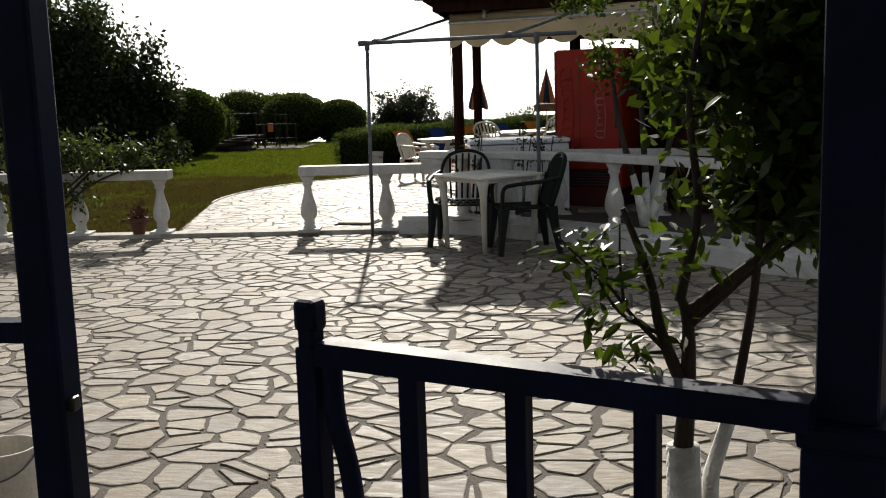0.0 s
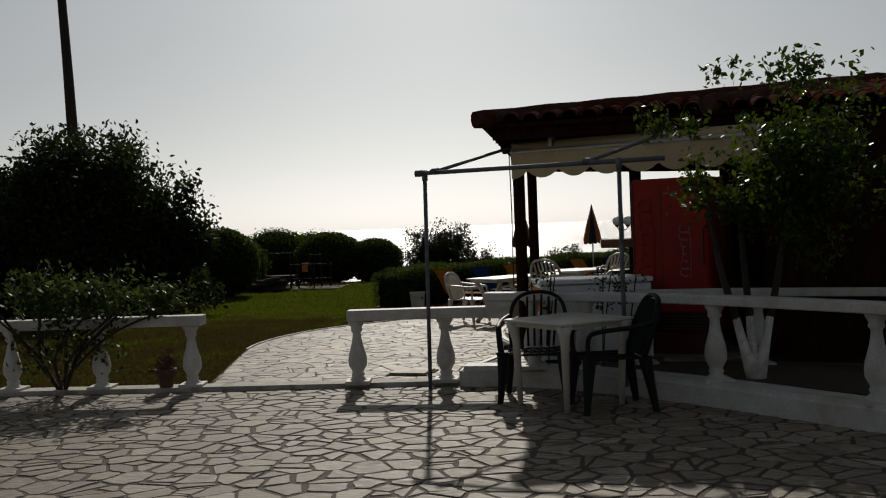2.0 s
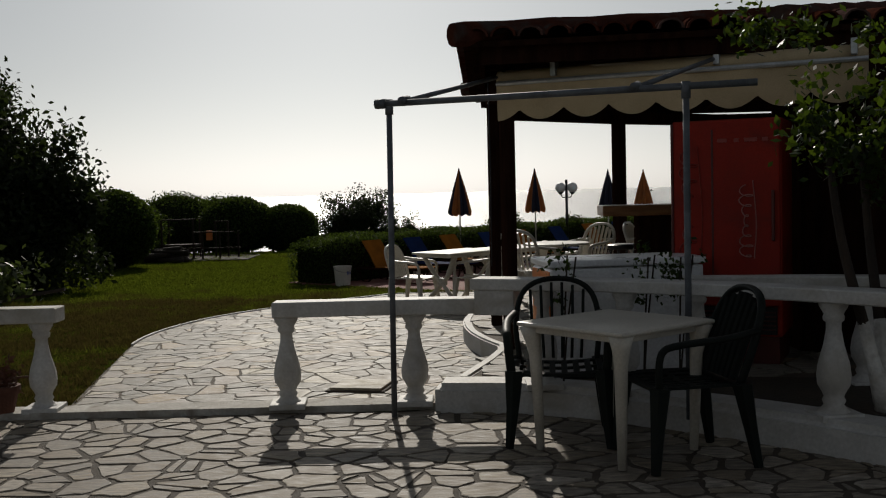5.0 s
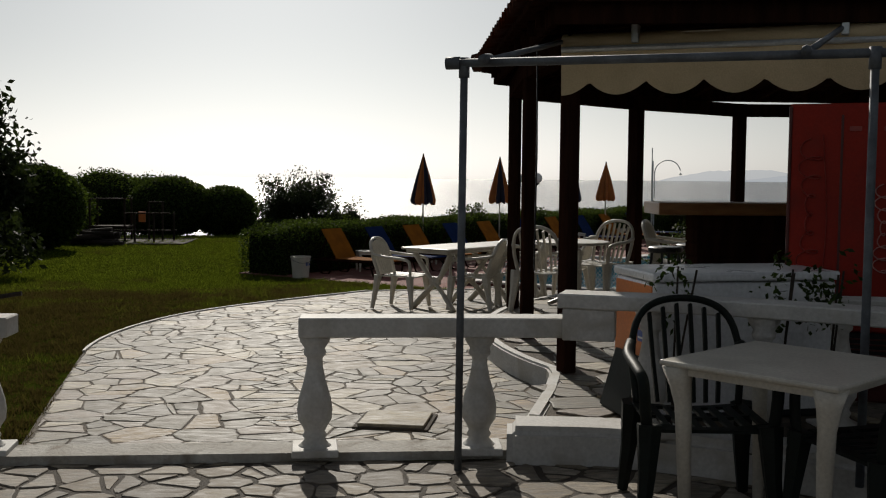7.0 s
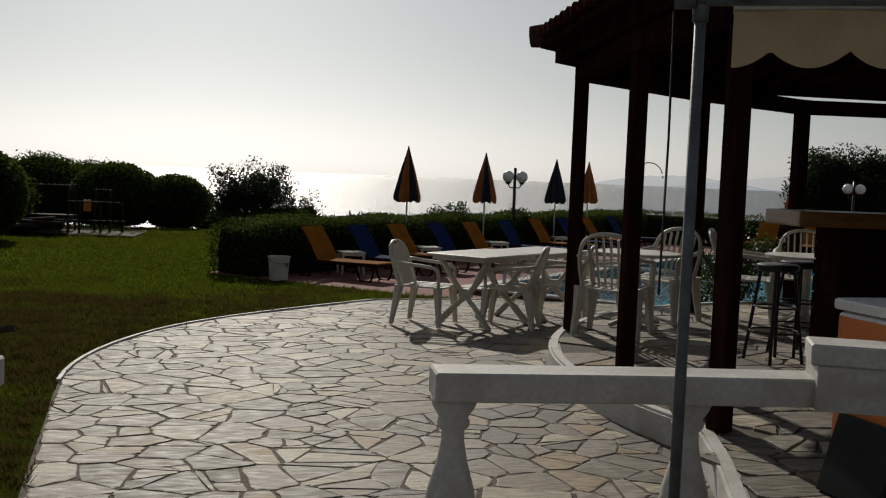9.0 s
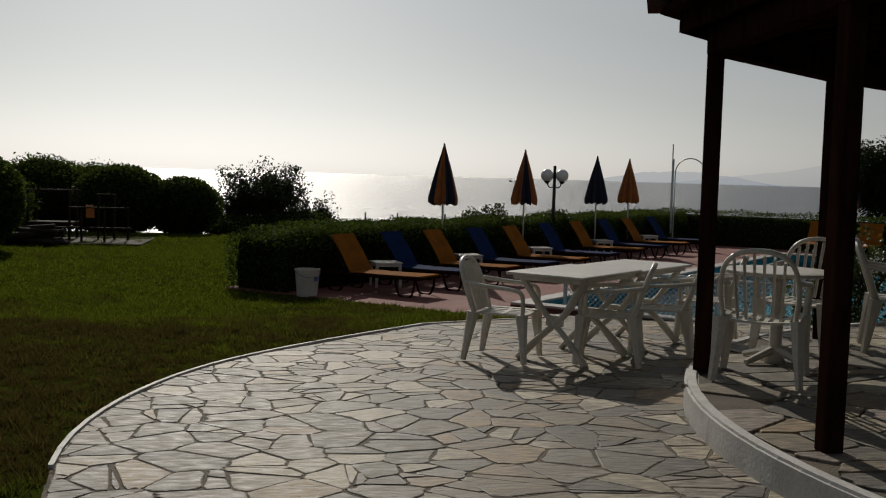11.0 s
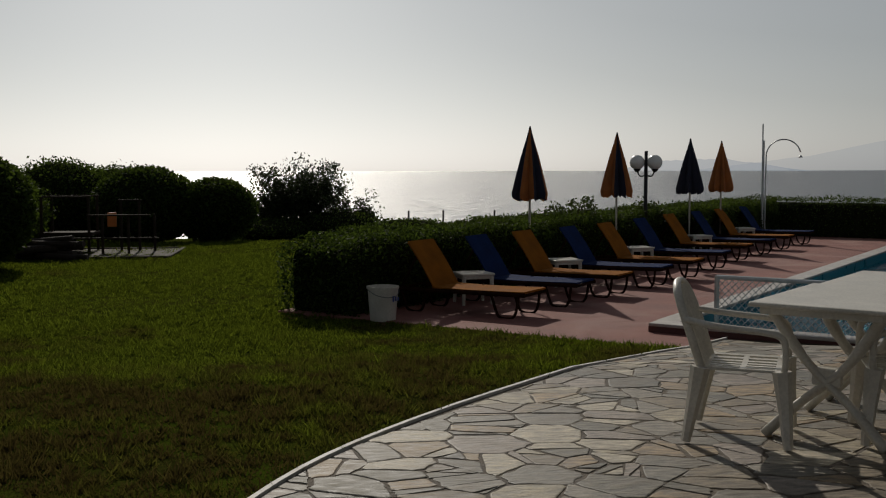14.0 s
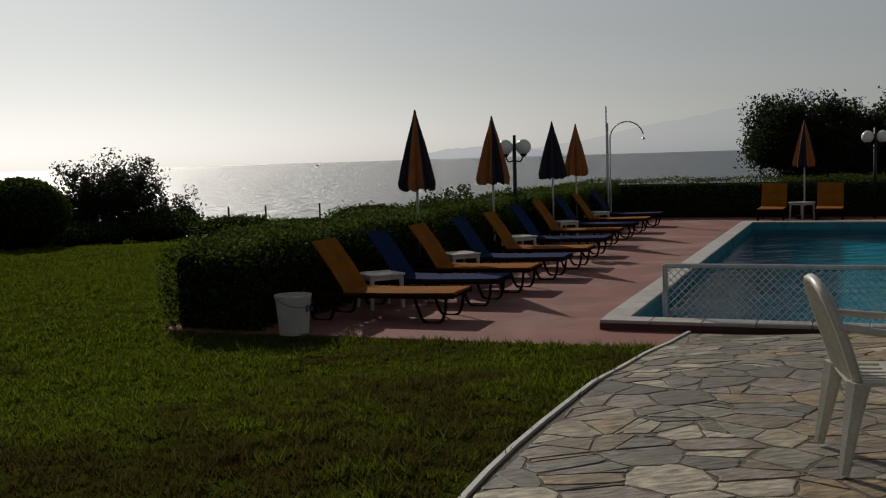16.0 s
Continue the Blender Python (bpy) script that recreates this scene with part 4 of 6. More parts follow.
cab = thing("hanging_cable", Matrix.Identity(4), "thin dark cable hanging from the eave", "cable")
part("cable", tube(bmesh.new(), [(0.02, 14.3, 2.78), (0.03, 14.3, 1.9), (0.02, 14.3, 0.9)], 0.008, 6), BLACK, cab)
pend = thing("hanging_switch", pose(2.05, 14.2, 2.95), "small dark pull switch hanging under the bar roof", "switch")
part("cord", tube(bmesh.new(), [(0, 0, 0.25), (0, 0, -0.32)], 0.006, 5), BLACK, pend)
part("weight", lathe([(0.012, -0.42), (0.026, -0.40), (0.026, -0.35), (0.012, -0.31)], 10), BLACK, pend)

# ---- drinks machine and freezer ----
vm = thing("drinks_fridge", pose(1.972, 12.73, FLOOR_Z, 0, 0, -25), "tall red drinks fridge with faded white lettering", "fridge")
part("body", boxed((0, 0, 1.10), (0.86, 0.68, 1.74), 0, 0.02), RED, vm)
part("base", boxed((0, 0.03, 0.12), (0.80, 0.62, 0.24), 0, 0.01), RED_DARK, vm)
door = part("door", boxed((0, -0.365, 1.22), (0.84, 0.045, 1.48), 0, 0.014), RED, vm)
part("frame", boxed((-0.420, -0.372, 1.22), (0.022, 0.05, 1.46), 0, 0.006), RED_DARK, door)
part("frame", boxed((-0.10, -0.3885, 1.22), (0.016, 0.008, 1.34), 0, 0.002), RED_DARK, door)
part("grille", boxed((0, -0.35, 0.36), (0.78, 0.02, 0.22), 0, 0.005), BLACK, vm)
for k in range(5):
    part("grille_bar", boxed((0, -0.364, 0.29 + 0.035 * k), (0.76, 0.012, 0.010), 0, 0.002), RED_DARK, vm)
part("handle", boxed((0.37, -0.405, 1.20), (0.025, 0.03, 0.40), 0, 0.008), RED_DARK, vm)
for k, w_ in enumerate((0.10, 0.05, 0.13, 0.06)):
    part("lettering", boxed((-0.02 + 0.11 * k, -0.391, 1.80), (w_ * 0.75, 0.008, 0.030), 0, 0.002), PALE_RED, vm, "faded pale lettering bar")


def swash(x0, z0, z1, wide, thick, material, turns):
    """Faded script-like emblem that runs up the door."""
    bm = bmesh.new()
    n = turns * 14
    pts = []
    for k in range(n + 1):
        t = k / n
        a = t * turns * 2 * math.pi
        pts.append((x0 + wide * (0.62 + 0.38 * math.sin(t * 9)) * math.sin(a), -0.391, z0 + (z1 - z0) * (t + 0.55 / turns * math.cos(a) * 0.55)))
    tube(bm, pts, thick, 6, 0.35)
    tube(bm, curve([(x0 + wide * 1.15, -0.391, z0), (x0 + wide * 1.45, -0.391, (z0 + z1) / 2), (x0 + wide * 1.0, -0.391, z1 + 0.06)], 8), thick * 0.9, 6, 0.35)
    return part("emblem", bm, material, vm, "faded white curved emblem")


swash(-0.29, 0.72, 1.70, 0.075, 0.014, PALE_RED, 8)
swash(0.16, 0.86, 1.42, 0.055, 0.012, PALE_PINK, 7)

fz = thing("chest_freezer", pose(0.92, 12.32, FLOOR_Z, 0, 0, 8), "white chest freezer with orange printed end", "freezer")
part("body", boxed((0, 0, 0.43), (1.22, 0.60, 0.82), 0, 0.02), ENAMEL, fz)
lid = part("lid", boxed((0, 0, 0.875), (1.25, 0.64, 0.055), 0, 0.015), ENAMEL, fz)
part("end_panel", boxed((-0.613, 0, 0.44), (0.012, 0.56, 0.76), 0, 0.003), ORANGE, fz, "orange printed end panel")
for (dy, dz, sy, sz, mm) in ((-0.14, 0.60, 0.09, 0.05, ENAMEL), (-0.17, 0.50, 0.15, 0.07, BLUE_PRINT), (-0.17, 0.49, 0.12, 0.012, ENAMEL), (0.10, 0.72, 0.11, 0.012, PALE_PINK), (0.10, 0.66, 0.09, 0.012, PALE_PINK), (-0.12, 0.68, 0.05, 0.09, PALE_PINK)):
    part("print", boxed((-0.621 - 0.003 * (sz < 0.02), dy, dz), (0.006, sy, sz), 0, 0.002), mm, fz, "printed picture patch")
part("kickplate", boxed((0, -0.05, 0.02), (1.16, 0.5, 0.05), 0, 0.004), BLACK, fz)
board = thing("sandwich_board", pose(0.19, 12.20, FLOOR_Z + 0.01, 0, 0, 98), "dark board leaning against the freezer", "board")
bm = boxed((0, 0, 0.19), (0.42, 0.03, 0.38), 0, 0.006)
bmesh.ops.rotate(bm, verts=bm.verts, cent=(0, 0, 0), matrix=Matrix.Rotation(radians(16), 3, "X"))
part("panel", bm, DARK_PLASTIC, board)

# ---- furniture ----
def chair_parts(root, M1):
    W, D, SH = 0.27, 0.24, 0.42
    # seat, dished, with slots
    bm = bmesh.new()
    xs_, ys_ = [-0.25 + 0.5 * k / 15 for k in range(16)], [-0.245, -0.19, -0.03, 0.0, 0.17, 0.215]
    g_ = [[bm.verts.new((x, y, SH - 0.012 - 0.02 * (1 - (x / 0.25) ** 2) * (y > -0.2) - (0.02 if y < -0.22 else 0))) for x in xs_] for y in ys_]
    for j in range(5):
        for i in range(15):
            if not (j in (1, 3) and i % 2 == 1):
                bm.faces.new((g_[j][i], g_[j][i + 1], g_[j + 1][i + 1], g_[j + 1][i]))
    ex = bmesh.ops.extrude_face_region(bm, geom=bm.faces[:])
    bmesh.ops.translate(bm, verts=[e for e in ex["geom"] if isinstance(e, bmesh.types.BMVert)], vec=(0, 0, 0.014))
    bmesh.ops.recalc_face_normals(bm, faces=bm.faces)
    part("seat", bm, M1, root)
    # back frame: an arch leaning back
    def lean(x, h):
        return (x, 0.20 + 0.30 * h + 0.12 * h * h, SH + h)
    arch = curve([lean(-0.225, -0.02), lean(-0.245, 0.2), lean(-0.205, 0.37), lean(-0.09, 0.445), lean(0.09, 0.445), lean(0.205, 0.37), lean(0.245, 0.2), lean(0.225, -0.02)], 5)
    bm = bmesh.new()
    tube(bm, arch, 0.024, 8, 0.7)
    back = part("backrest", bm, M1, root, smooth=True)
    for k in range(6):
        x = -0.15 + 0.06 * k
        hmax = 0.43 - 0.9 * abs(x) ** 1.6
        bm = bmesh.new()
        tube(bm, curve([lean(x * 0.9, 0.0), lean(x, 0.2), lean(x * 1.05, hmax)], 4), 0.025, 6, 0.4)
        part("slat", bm, M1, back)
    for sx in (-1, 1):
        bm = bmesh.new()
        tube(bm, curve([lean(sx * 0.245, 0.26), (sx * 0.285, 0.10, SH + 0.235), (sx * 0.285, -0.14, SH + 0.215), (sx * 0.275, -0.235, SH + 0.18), (sx * 0.265, -0.25, SH + 0.06), (sx * 0.255, -0.24, SH - 0.02)], 5), 0.025, 8, 0.75)
        part("armrest", bm, M1, root, smooth=True)
        for y0, y1 in ((-0.235, -0.275), (0.20, 0.27)):
            bm = bmesh.new()
            tube(bm, [(sx * 0.245, y0, SH), (sx * 0.255, (y0 + y1) / 2, SH * 0.5), (sx * 0.275, y1, 0.0)], [0.055, 0.038, 0.026], 6)
            part("leg", bm, M1, root)
    return root


white_chair = chair_parts(thing("plastic_chair", pose(-0.91, 19.0, lvl(19) + 0.006), "white moulded plastic armchair with slatted back", "chair", "white plastic chairs"), PLASTIC)
# a chair faces its local -y


def face(x, y, z, tx, ty, s=1.0):
    return pose(x, y, z, 0, 0, math.degrees(math.atan2(ty - y, tx - x)) + 90)


PZ = FLOOR_Z + 0.004
white_chair.matrix_basis = face(-0.91, 19.0, lvl(19) + 0.006, 0.0, 18.53)
for x, y, tx, ty in ((0.02, 18.82, -0.85, 19.15), (0.70, 19.38, -0.3, 19.8), (1.45, 20.15, 0.5, 20.65)):
    copy_thing(white_chair, face(x, y, lvl(y) + 0.006, tx, ty))
for x, y, tx, ty in ((0.62, 17.12, 1.0, 17.75), (1.47, 18.2, 1.0, 17.75), (2.45, 18.35, 2.95, 18.1), (3.3, 18.75, 3.0, 18.1)):
    copy_thing(white_chair, face(x, y, PZ, tx, ty) @ Matrix.Scale(1.08, 4))
dark_chair = chair_parts(thing("plastic_chair", face(0.29, 10.88, 0.014, 0.20, 10.0), "dark green moulded plastic armchair in the shade", "chair", "dark plastic chairs"), DARK_PLASTIC)
dark_chair.scale = (1.16, 1.16, 1.16)
copy_thing(dark_chair, face(0.98, 10.27, 0.014, 0.0, 10.08))


def tabletop(root, lx, ly, h, M1):
    part("tabletop", boxed((0, 0, h - 0.02), (lx, ly, 0.028), 0, 0.012), M1, root)
    part("apron", boxed((0, 0, h - 0.05), (lx - 0.10, ly - 0.10, 0.05), 0, 0.006), M1, root)


sq = thing("plastic_table", pose(0.605, 10.50, 0.014, 0, 0, 39.4), "square white plastic garden table", "table", "white plastic tables")
tabletop(sq, 0.87, 0.87, 0.82, PLASTIC)
for sx in (-1, 1):
    for sy in (-1, 1):
        bm = bmesh.new()
        tube(bm, [(sx * 0.37, sy * 0.37, 0.79), (sx * 0.36, sy * 0.36, 0.70), (sx * 0.35, sy * 0.35, 0.60), (sx * 0.335, sy * 0.335, 0.0)], [0.075, 0.052, 0.040, 0.026], 10)
        part("leg", bm, PLASTIC, sq, smooth=True)
lt = thing("plastic_table", pose(-0.24, 19.08, lvl(19.1) + 0.004, 0, 0, 47), "rectangular white plastic garden table with crossed legs", "table", "white plastic tables")
tabletop(lt, 1.18, 0.76, 0.785, PLASTIC)
for sx in (-1, 1):
    for sy in (-1, 1):
        bm = bmesh.new()
        tube(bm, curve([(sx * 0.42, sy * 0.32, 0.75), (sx * 0.38, sy * 0.16, 0.50), (sx * 0.36, sy * 0.04, 0.36), (sx * 0.37, -sy * 0.14, 0.2), (sx * 0.40, -sy * 0.33, 0.0)], 4), [0.05] * 5 + [0.042] * 8 + [0.05] * 4, 8, 0.6)
        part("leg", bm, PLASTIC, lt, smooth=True)
    part("foot_bar", boxed((sx * 0.36, 0, 0.36), (0.05, 0.16, 0.10), 0, 0.01), PLASTIC, lt)
copy_thing(lt, pose(0.58, 19.96, lvl(20.0) + 0.004, 0, 0, 47))


def round_table(x, y):
    r = thing("plastic_table", pose(x, y, PZ), "round white plastic table on a central foot", "table", "white plastic tables")
    part("tabletop", lathe([(0.40, 0.70), (0.43, 0.705), (0.43, 0.73), (0.41, 0.735)], 36), PLASTIC, r)
    part("column", lathe([(0.09, 0.0), (0.05, 0.08), (0.04, 0.6), (0.10, 0.70)], 14), PLASTIC, r, smooth=True)
    for k in range(4):
        a_ = math.pi / 2 * k + 0.4
        bm = bmesh.new()
        tube(bm, [(0.03 * math.cos(a_), 0.03 * math.sin(a_), 0.10), (0.32 * math.cos(a_), 0.32 * math.sin(a_), 0.02)], [0.035, 0.022], 6)
        part("foot", bm, PLASTIC, r)


round_table(1.04, 17.76)
round_table(2.95, 18.0)


def stool(x, y):
    r = thing("bar_stool", pose(x, y, PZ, 0, 0, 15), "tall black metal bar stool with round seat", "stool", "bar stools")
    part("seat", lathe([(0.15, 0.74), (0.17, 0.755), (0.17, 0.79), (0.15, 0.80)], 24), BLACK, r)
    for k in range(4):
        a_ = math.pi / 2 * k + 0.78
        bm = bmesh.new()
        tube(bm, [(0.13 * math.cos(a_), 0.13 * math.sin(a_), 0.75), (0.23 * math.cos(a_), 0.23 * math.sin(a_), 0)], 0.014, 6)
        part("leg", bm, BLACK, r)
    for z, q in ((0.25, 0.197), (0.45, 0.17)):
        bm = bmesh.new()
        tube(bm, [(q * math.cos(2 * math.pi * k / 20), q * math.sin(2 * math.pi * k / 20), z) for k in range(21)], 0.009, 6)
        part("foot_ring", bm, BLACK, r)


stool(1.58, 15.85)
stool(1.98, 16.25)


def lounger(m, cloth, label):
    r = thing("sun_lounger", m, label, "sun lounger", "sun loungers by the pool")
    # seat runs along local +x from the hinge at x = 0, back rises towards -x
    for y in (-0.30, 0.30):
        part("side_rail", tube(bmesh.new(), [(-0.55, y, 0.30), (1.28, y, 0.32)], 0.030, 8), WOOD_DARK, r)
    for x in (-0.5, 1.26):
        part("cross_rail", tube(bmesh.new(), [(x, -0.3, 0.31), (x, 0.3, 0.31)], 0.02, 8), WOOD_DARK, r)
    for x in (-0.35, 0.95):
        for y in (-0.29, 0.29):
            part("leg", tube(bmesh.new(), curve([(x - 0.12, y, 0.30), (x - 0.06, y, 0.10), (x, y, 0.01), (x + 0.16, y, 0.01), (x + 0.22, y, 0.12), (x + 0.24, y, 0.3)], 4), 0.017, 6), WOOD_DARK, r)
    bm = bmesh.new()
    ribbon(bm, curve([(0.0, 0, 0.345), (0.5, 0, 0.335), (1.27, 0, 0.35)], 5), 0.60, 0.025)
    part("sling", bm, cloth, r)
    bm = bmesh.new()
    ribbon(bm, [(0.02, 0, 0.345), (-0.15, 0, 0.64), (-0.36, 0, 0.95)], 0.60, 0.028)
    part("backrest", bm, cloth, r)
    for y in (-0.27, 0.27):
        part("back_strut", tube(bmesh.new(), [(-0.25, y, 0.76), (-0.48, y, 0.32)], 0.014, 6), WOOD_DARK, r)
    for piece in r.children:
        piece.data.transform(Matrix.Diagonal((1, 1, 0.91, 1)))
    return r


YL, BL = "yellow-orange sun lounger with raised back beside the hedge", "blue sun lounger with raised back beside the hedge"
ya = lounger(pose(-1.75, 26.36, DECK_Z, 0, 0, -38), YELLOW_CLOTH, YL)
ba = lounger(pose(-0.90, 27.28, DECK_Z, 0, 0, -37), BLUE_CLOTH, BL)
for x, y, r in ((-0.09, 28.19, -38), (1.73, 30.24, -38), (3.90, 33.34, -39), (5.93, 35.84, -38)):
    copy_thing(ya, pose(x, y, DECK_Z, 0, 0, r))
for x, y, r in ((0.84, 29.19, -37), (2.80, 31.74, -38), (4.93, 34.59, -38), (7.08, 37.24, -38)):
    copy_thing(ba, pose(x, y, DECK_Z, 0, 0, r))
for v in (0.55, 1.85):
    p = uv(16.6, v, DECK_Z)
    copy_thing(ya, pose(p.x, p.y, p.z, 0, 0, UVROT + 180))


def side_table(x, y):
    r = thing("side_table", pose(x, y, DECK_Z, 0, 0, 10), "small white plastic side table", "side table", "poolside tables")
    part("tabletop", boxed((0, 0, 0.40), (0.46, 0.46, 0.03), 0, 0.012), PLASTIC, r)
    part("apron", boxed((0, 0, 0.365), (0.42, 0.42, 0.05), 0, 0.008), PLASTIC, r)
    for sx in (-1, 1):
        for sy in (-1, 1):
            part("leg", tube(bmesh.new(), [(sx * 0.19, sy * 0.19, 0.37), (sx * 0.20, sy * 0.20, 0)], [0.03, 0.022], 6), PLASTIC, r)


for x, y in ((-1.30, 26.95), (0.36, 28.82), (2.22, 31.1), (4.42, 34.05), (6.4, 36.5)):
    side_table(x, y)
p = uv(16.7, 1.2)
side_table(p.x, p.y)


def umbrella(x, y, top, mats, label):
    r = thing("parasol", pose(x, y, DECK_Z, 0, 0, random.uniform(0, 90)), label, "parasol", "closed parasols")
    h = top - DECK_Z
    part("base", lathe([(0.22, 0), (0.22, 0.06), (0.12, 0.09), (0.04, 0.10), (0.04, 0.3)], 20), BLACK, r)
    part("pole", tube(bmesh.new(), [(0, 0, 0.05), (0, 0, h)], 0.019, 10), PLASTIC, r, smooth=True)
    n, bands = 32, 4
    prof = [(0.02, h + 0.02), (0.06, h - 0.14), (0.125, h - 0.42), (0.185, h - 0.72), (0.235, h - 0.98), (0.225, h - 1.08)]
    sets = [bmesh.new() for _ in mats]
    for k in range(n):
        bm = sets[(k // 4) % len(mats)]
        for (r0, z0), (r1, z1) in zip(prof, prof[1:]):
            q = []
            for rr_, zz, kk in ((r0, z0, k), (r0, z0, k + 1), (r1, z1, k + 1), (r1, z1, k)):
                fold = 1 + 0.24 * math.cos(2 * math.pi * kk / 4) * min(1, (h - zz) * 2)
                wob = 0.03 * math.sin(kk * 1.7 + x) if zz < h - 1.0 else 0
                a_ = 2 * math.pi * kk / n
                q.append(bm.verts.new((rr_ * fold * math.cos(a_), rr_ * fold * math.sin(a_), zz + wob)))
            bm.faces.new(q[::-1])
    for bm, mm in zip(sets, mats):
        bmesh.ops.remove_doubles(bm, verts=bm.verts, dist=0.0005)
        part("canopy", bm, mm, r)
    part("finial", lathe([(0.012, h), (0.022, h + 0.03), (0.008, h + 0.07)], 10), BLACK, r)


STRIPED, NAVY = "closed parasol with orange and dark stripes", "closed navy blue parasol"
umbrella(-0.05, 29.4, 2.13, (ORANGE_CANOPY, NAVY_CLOTH), STRIPED)
umbrella(1.99, 31.63, 2.12, (ORANGE_CANOPY, NAVY_CLOTH, ORANGE_CANOPY), STRIPED)
umbrella(4.37, 34.41, 2.10, (NAVY_CLOTH,), NAVY)
umbrella(5.74, 36.16, 2.10, (ORANGE_CANOPY,), "closed plain orange fabric parasol")
p = uv(16.9, 1.25)
umbrella(p.x, p.y, 2.10, (ORANGE_CANOPY, NAVY_CLOTH), STRIPED)


def lamp(x, y, z, rz=0):
    r = thing("garden_lamp", pose(x, y, DECK_Z, 0, 0, rz), "black garden lamp post with two white globes", "lamp post", "globe lamps")
    h = z - DECK_Z
    part("pole", tube(bmesh.new(), [(0, 0, 0), (0, 0, h + 0.22)], [0.045, 0.035], 10), BLACK, r, smooth=True)
    for sx in (-1, 1):
        bm = bmesh.new()
        tube(bm, curve([(0, 0, h - 0.25), (sx * 0.11, 0, h - 0.27), (sx * 0.17, 0, h - 0.16)], 4), 0.016, 6)
        part("arm", bm, BLACK, r)
        part("holder", lathe([(0.03, h - 0.19), (0.07, h - 0.14), (0.07, h - 0.12)], 14, (sx * 0.17, 0, 0)), BLACK, r)
        bm = bmesh.new()
        bmesh.ops.create_uvsphere(bm, u_segments=24, v_segments=14, radius=0.145)
        bmesh.ops.translate(bm, verts=bm.verts, vec=(sx * 0.17, 0, h))
        part("globe", bm, GLOBE, r, "white opal globe", smooth=True)


lamp(3.0, 33.1, 1.66, -20)
p = uv(16.9, 2.85)
lamp(p.x, p.y, 1.70, -40)
shw = thing("pool_shower", pose(7.87, 38.75, DECK_Z, 0, 0, -30), "tall pale steel pool shower with curved arms", "shower")
part("pole", tube(bmesh.new(), [(0, 0, 0), (0, 0, 2.5)], 0.035, 10), CHROME, shw)
part("mast", tube(bmesh.new(), [(-0.02, 0, 2.4), (-0.02, 0, 2.92)], 0.018, 8), CHROME, shw)
part("second_pipe", tube(bmesh.new(), [(0.07, 0.0, 0), (0.07, 0, 2.1)], 0.018, 8), CHROME, shw)
bm = bmesh.new()
tube(bm, [(0.07 + 0.42 - 0.42 * math.cos(a_), 0, 2.1 + 0.42 * math.sin(a_)) for a_ in [math.pi * k / 14 for k in range(14)]], 0.016, 8)
part("arm", bm, CHROME, shw, smooth=True)
part("shower_head", lathe([(0.015, 2.12), (0.05, 2.08), (0.05, 2.06)], 12, (0.9, 0, 0)), CHROME, shw)
part("valve", boxed((0, -0.03, 1.1), (0.08, 0.06, 0.10), 0, 0.01), CHROME, shw)

# ---- hedges, trees, shrubs ----
def hedge(name, u0, u1, v0, v1, z1, n, label):
    h = thing(name, Matrix.Identity(4), label, "hedge", "clipped hedges")
    z0 = DECK_Z - 0.1
    bm = uvbox(bmesh.new(), u0 + 0.05, u1 - 0.05, v0 + 0.06, v1 - 0.05, z0, z1 - 0.10, 0.16)
    part("core", bm, HEDGE_CORE, h)
    lu, lv, lz = u1 - u0, v1 - v0, z1 - z0
    areas = np.array([lu * lv * 1.5, lu * lz, lu * lz, lv * lz, lv * lz])
    k = rng.choice(5, n, p=areas / areas.sum())
    a_, b_ = rng.random(n), rng.random(n)
    u = np.where(k < 3, u0 + lu * a_, np.where(k == 3, u0, u1))
    v = np.where(k == 0, v0 + lv * b_, np.where(k == 1, v0, np.where(k == 2, v1, v0 + lv * a_)))
    z = np.where(k == 0, z1, z0 + lz * b_)
    P = np.stack([u, v, z], 1) + rng.normal(size=(n, 3)) * 0.034
    P[:, 2] += 0.06 * np.sin(P[:, 0] * 2.1) * np.cos(P[:, 1] * 3.0) - 0.22 * np.clip(u0 + 0.40 - P[:, 0], 0, 0.5) * (P[:, 2] > z0 + 0.5)
    P[:, 1] += 0.05 * np.sin(P[:, 0] * 3.3 + P[:, 2] * 4)
    W = np.array(O)[None] + P[:, :1] * np.array(U)[None] + P[:, 1:2] * np.array(V)[None]
    W[:, 2] = P[:, 2]
    ob = array_mesh("leaves", leaf_quads(W, 0.056), 4, LEAF_HEDGE, h)
    ob["kind"] = "stuff"
    return h


hedge("hedge", -0.82, 17.4, -4.6, -3.45, 0.66, 84000, "long clipped dark green hedge behind the loungers")
hedge("hedge", 17.4, 18.5, -4.6, 15, 0.72, 26000, "clipped dark green hedge at the far end of the pool")


def tree(name, x, y, z, limbs, crown, leaf, size, mat_leaf, label, category="tree", bark=BARK, trunk=0.12):
    t = thing(name, pose(x, y, z), label, category)
    bm = bmesh.new()
    for pts, r0 in limbs:
        c_ = curve(pts, 4)
        tube(bm, c_, [r0 * (1 - 0.75 * k / len(c_)) for k in range(len(c_))], 8)
    part("trunk", bm, bark, t, smooth=True)
    pts = np.concatenate([clumps(*c_) for c_ in crown])
    ob = array_mesh("crown", leaf_quads(pts, size), 4, mat_leaf, t)
    ob["kind"] = "stuff"
    return t


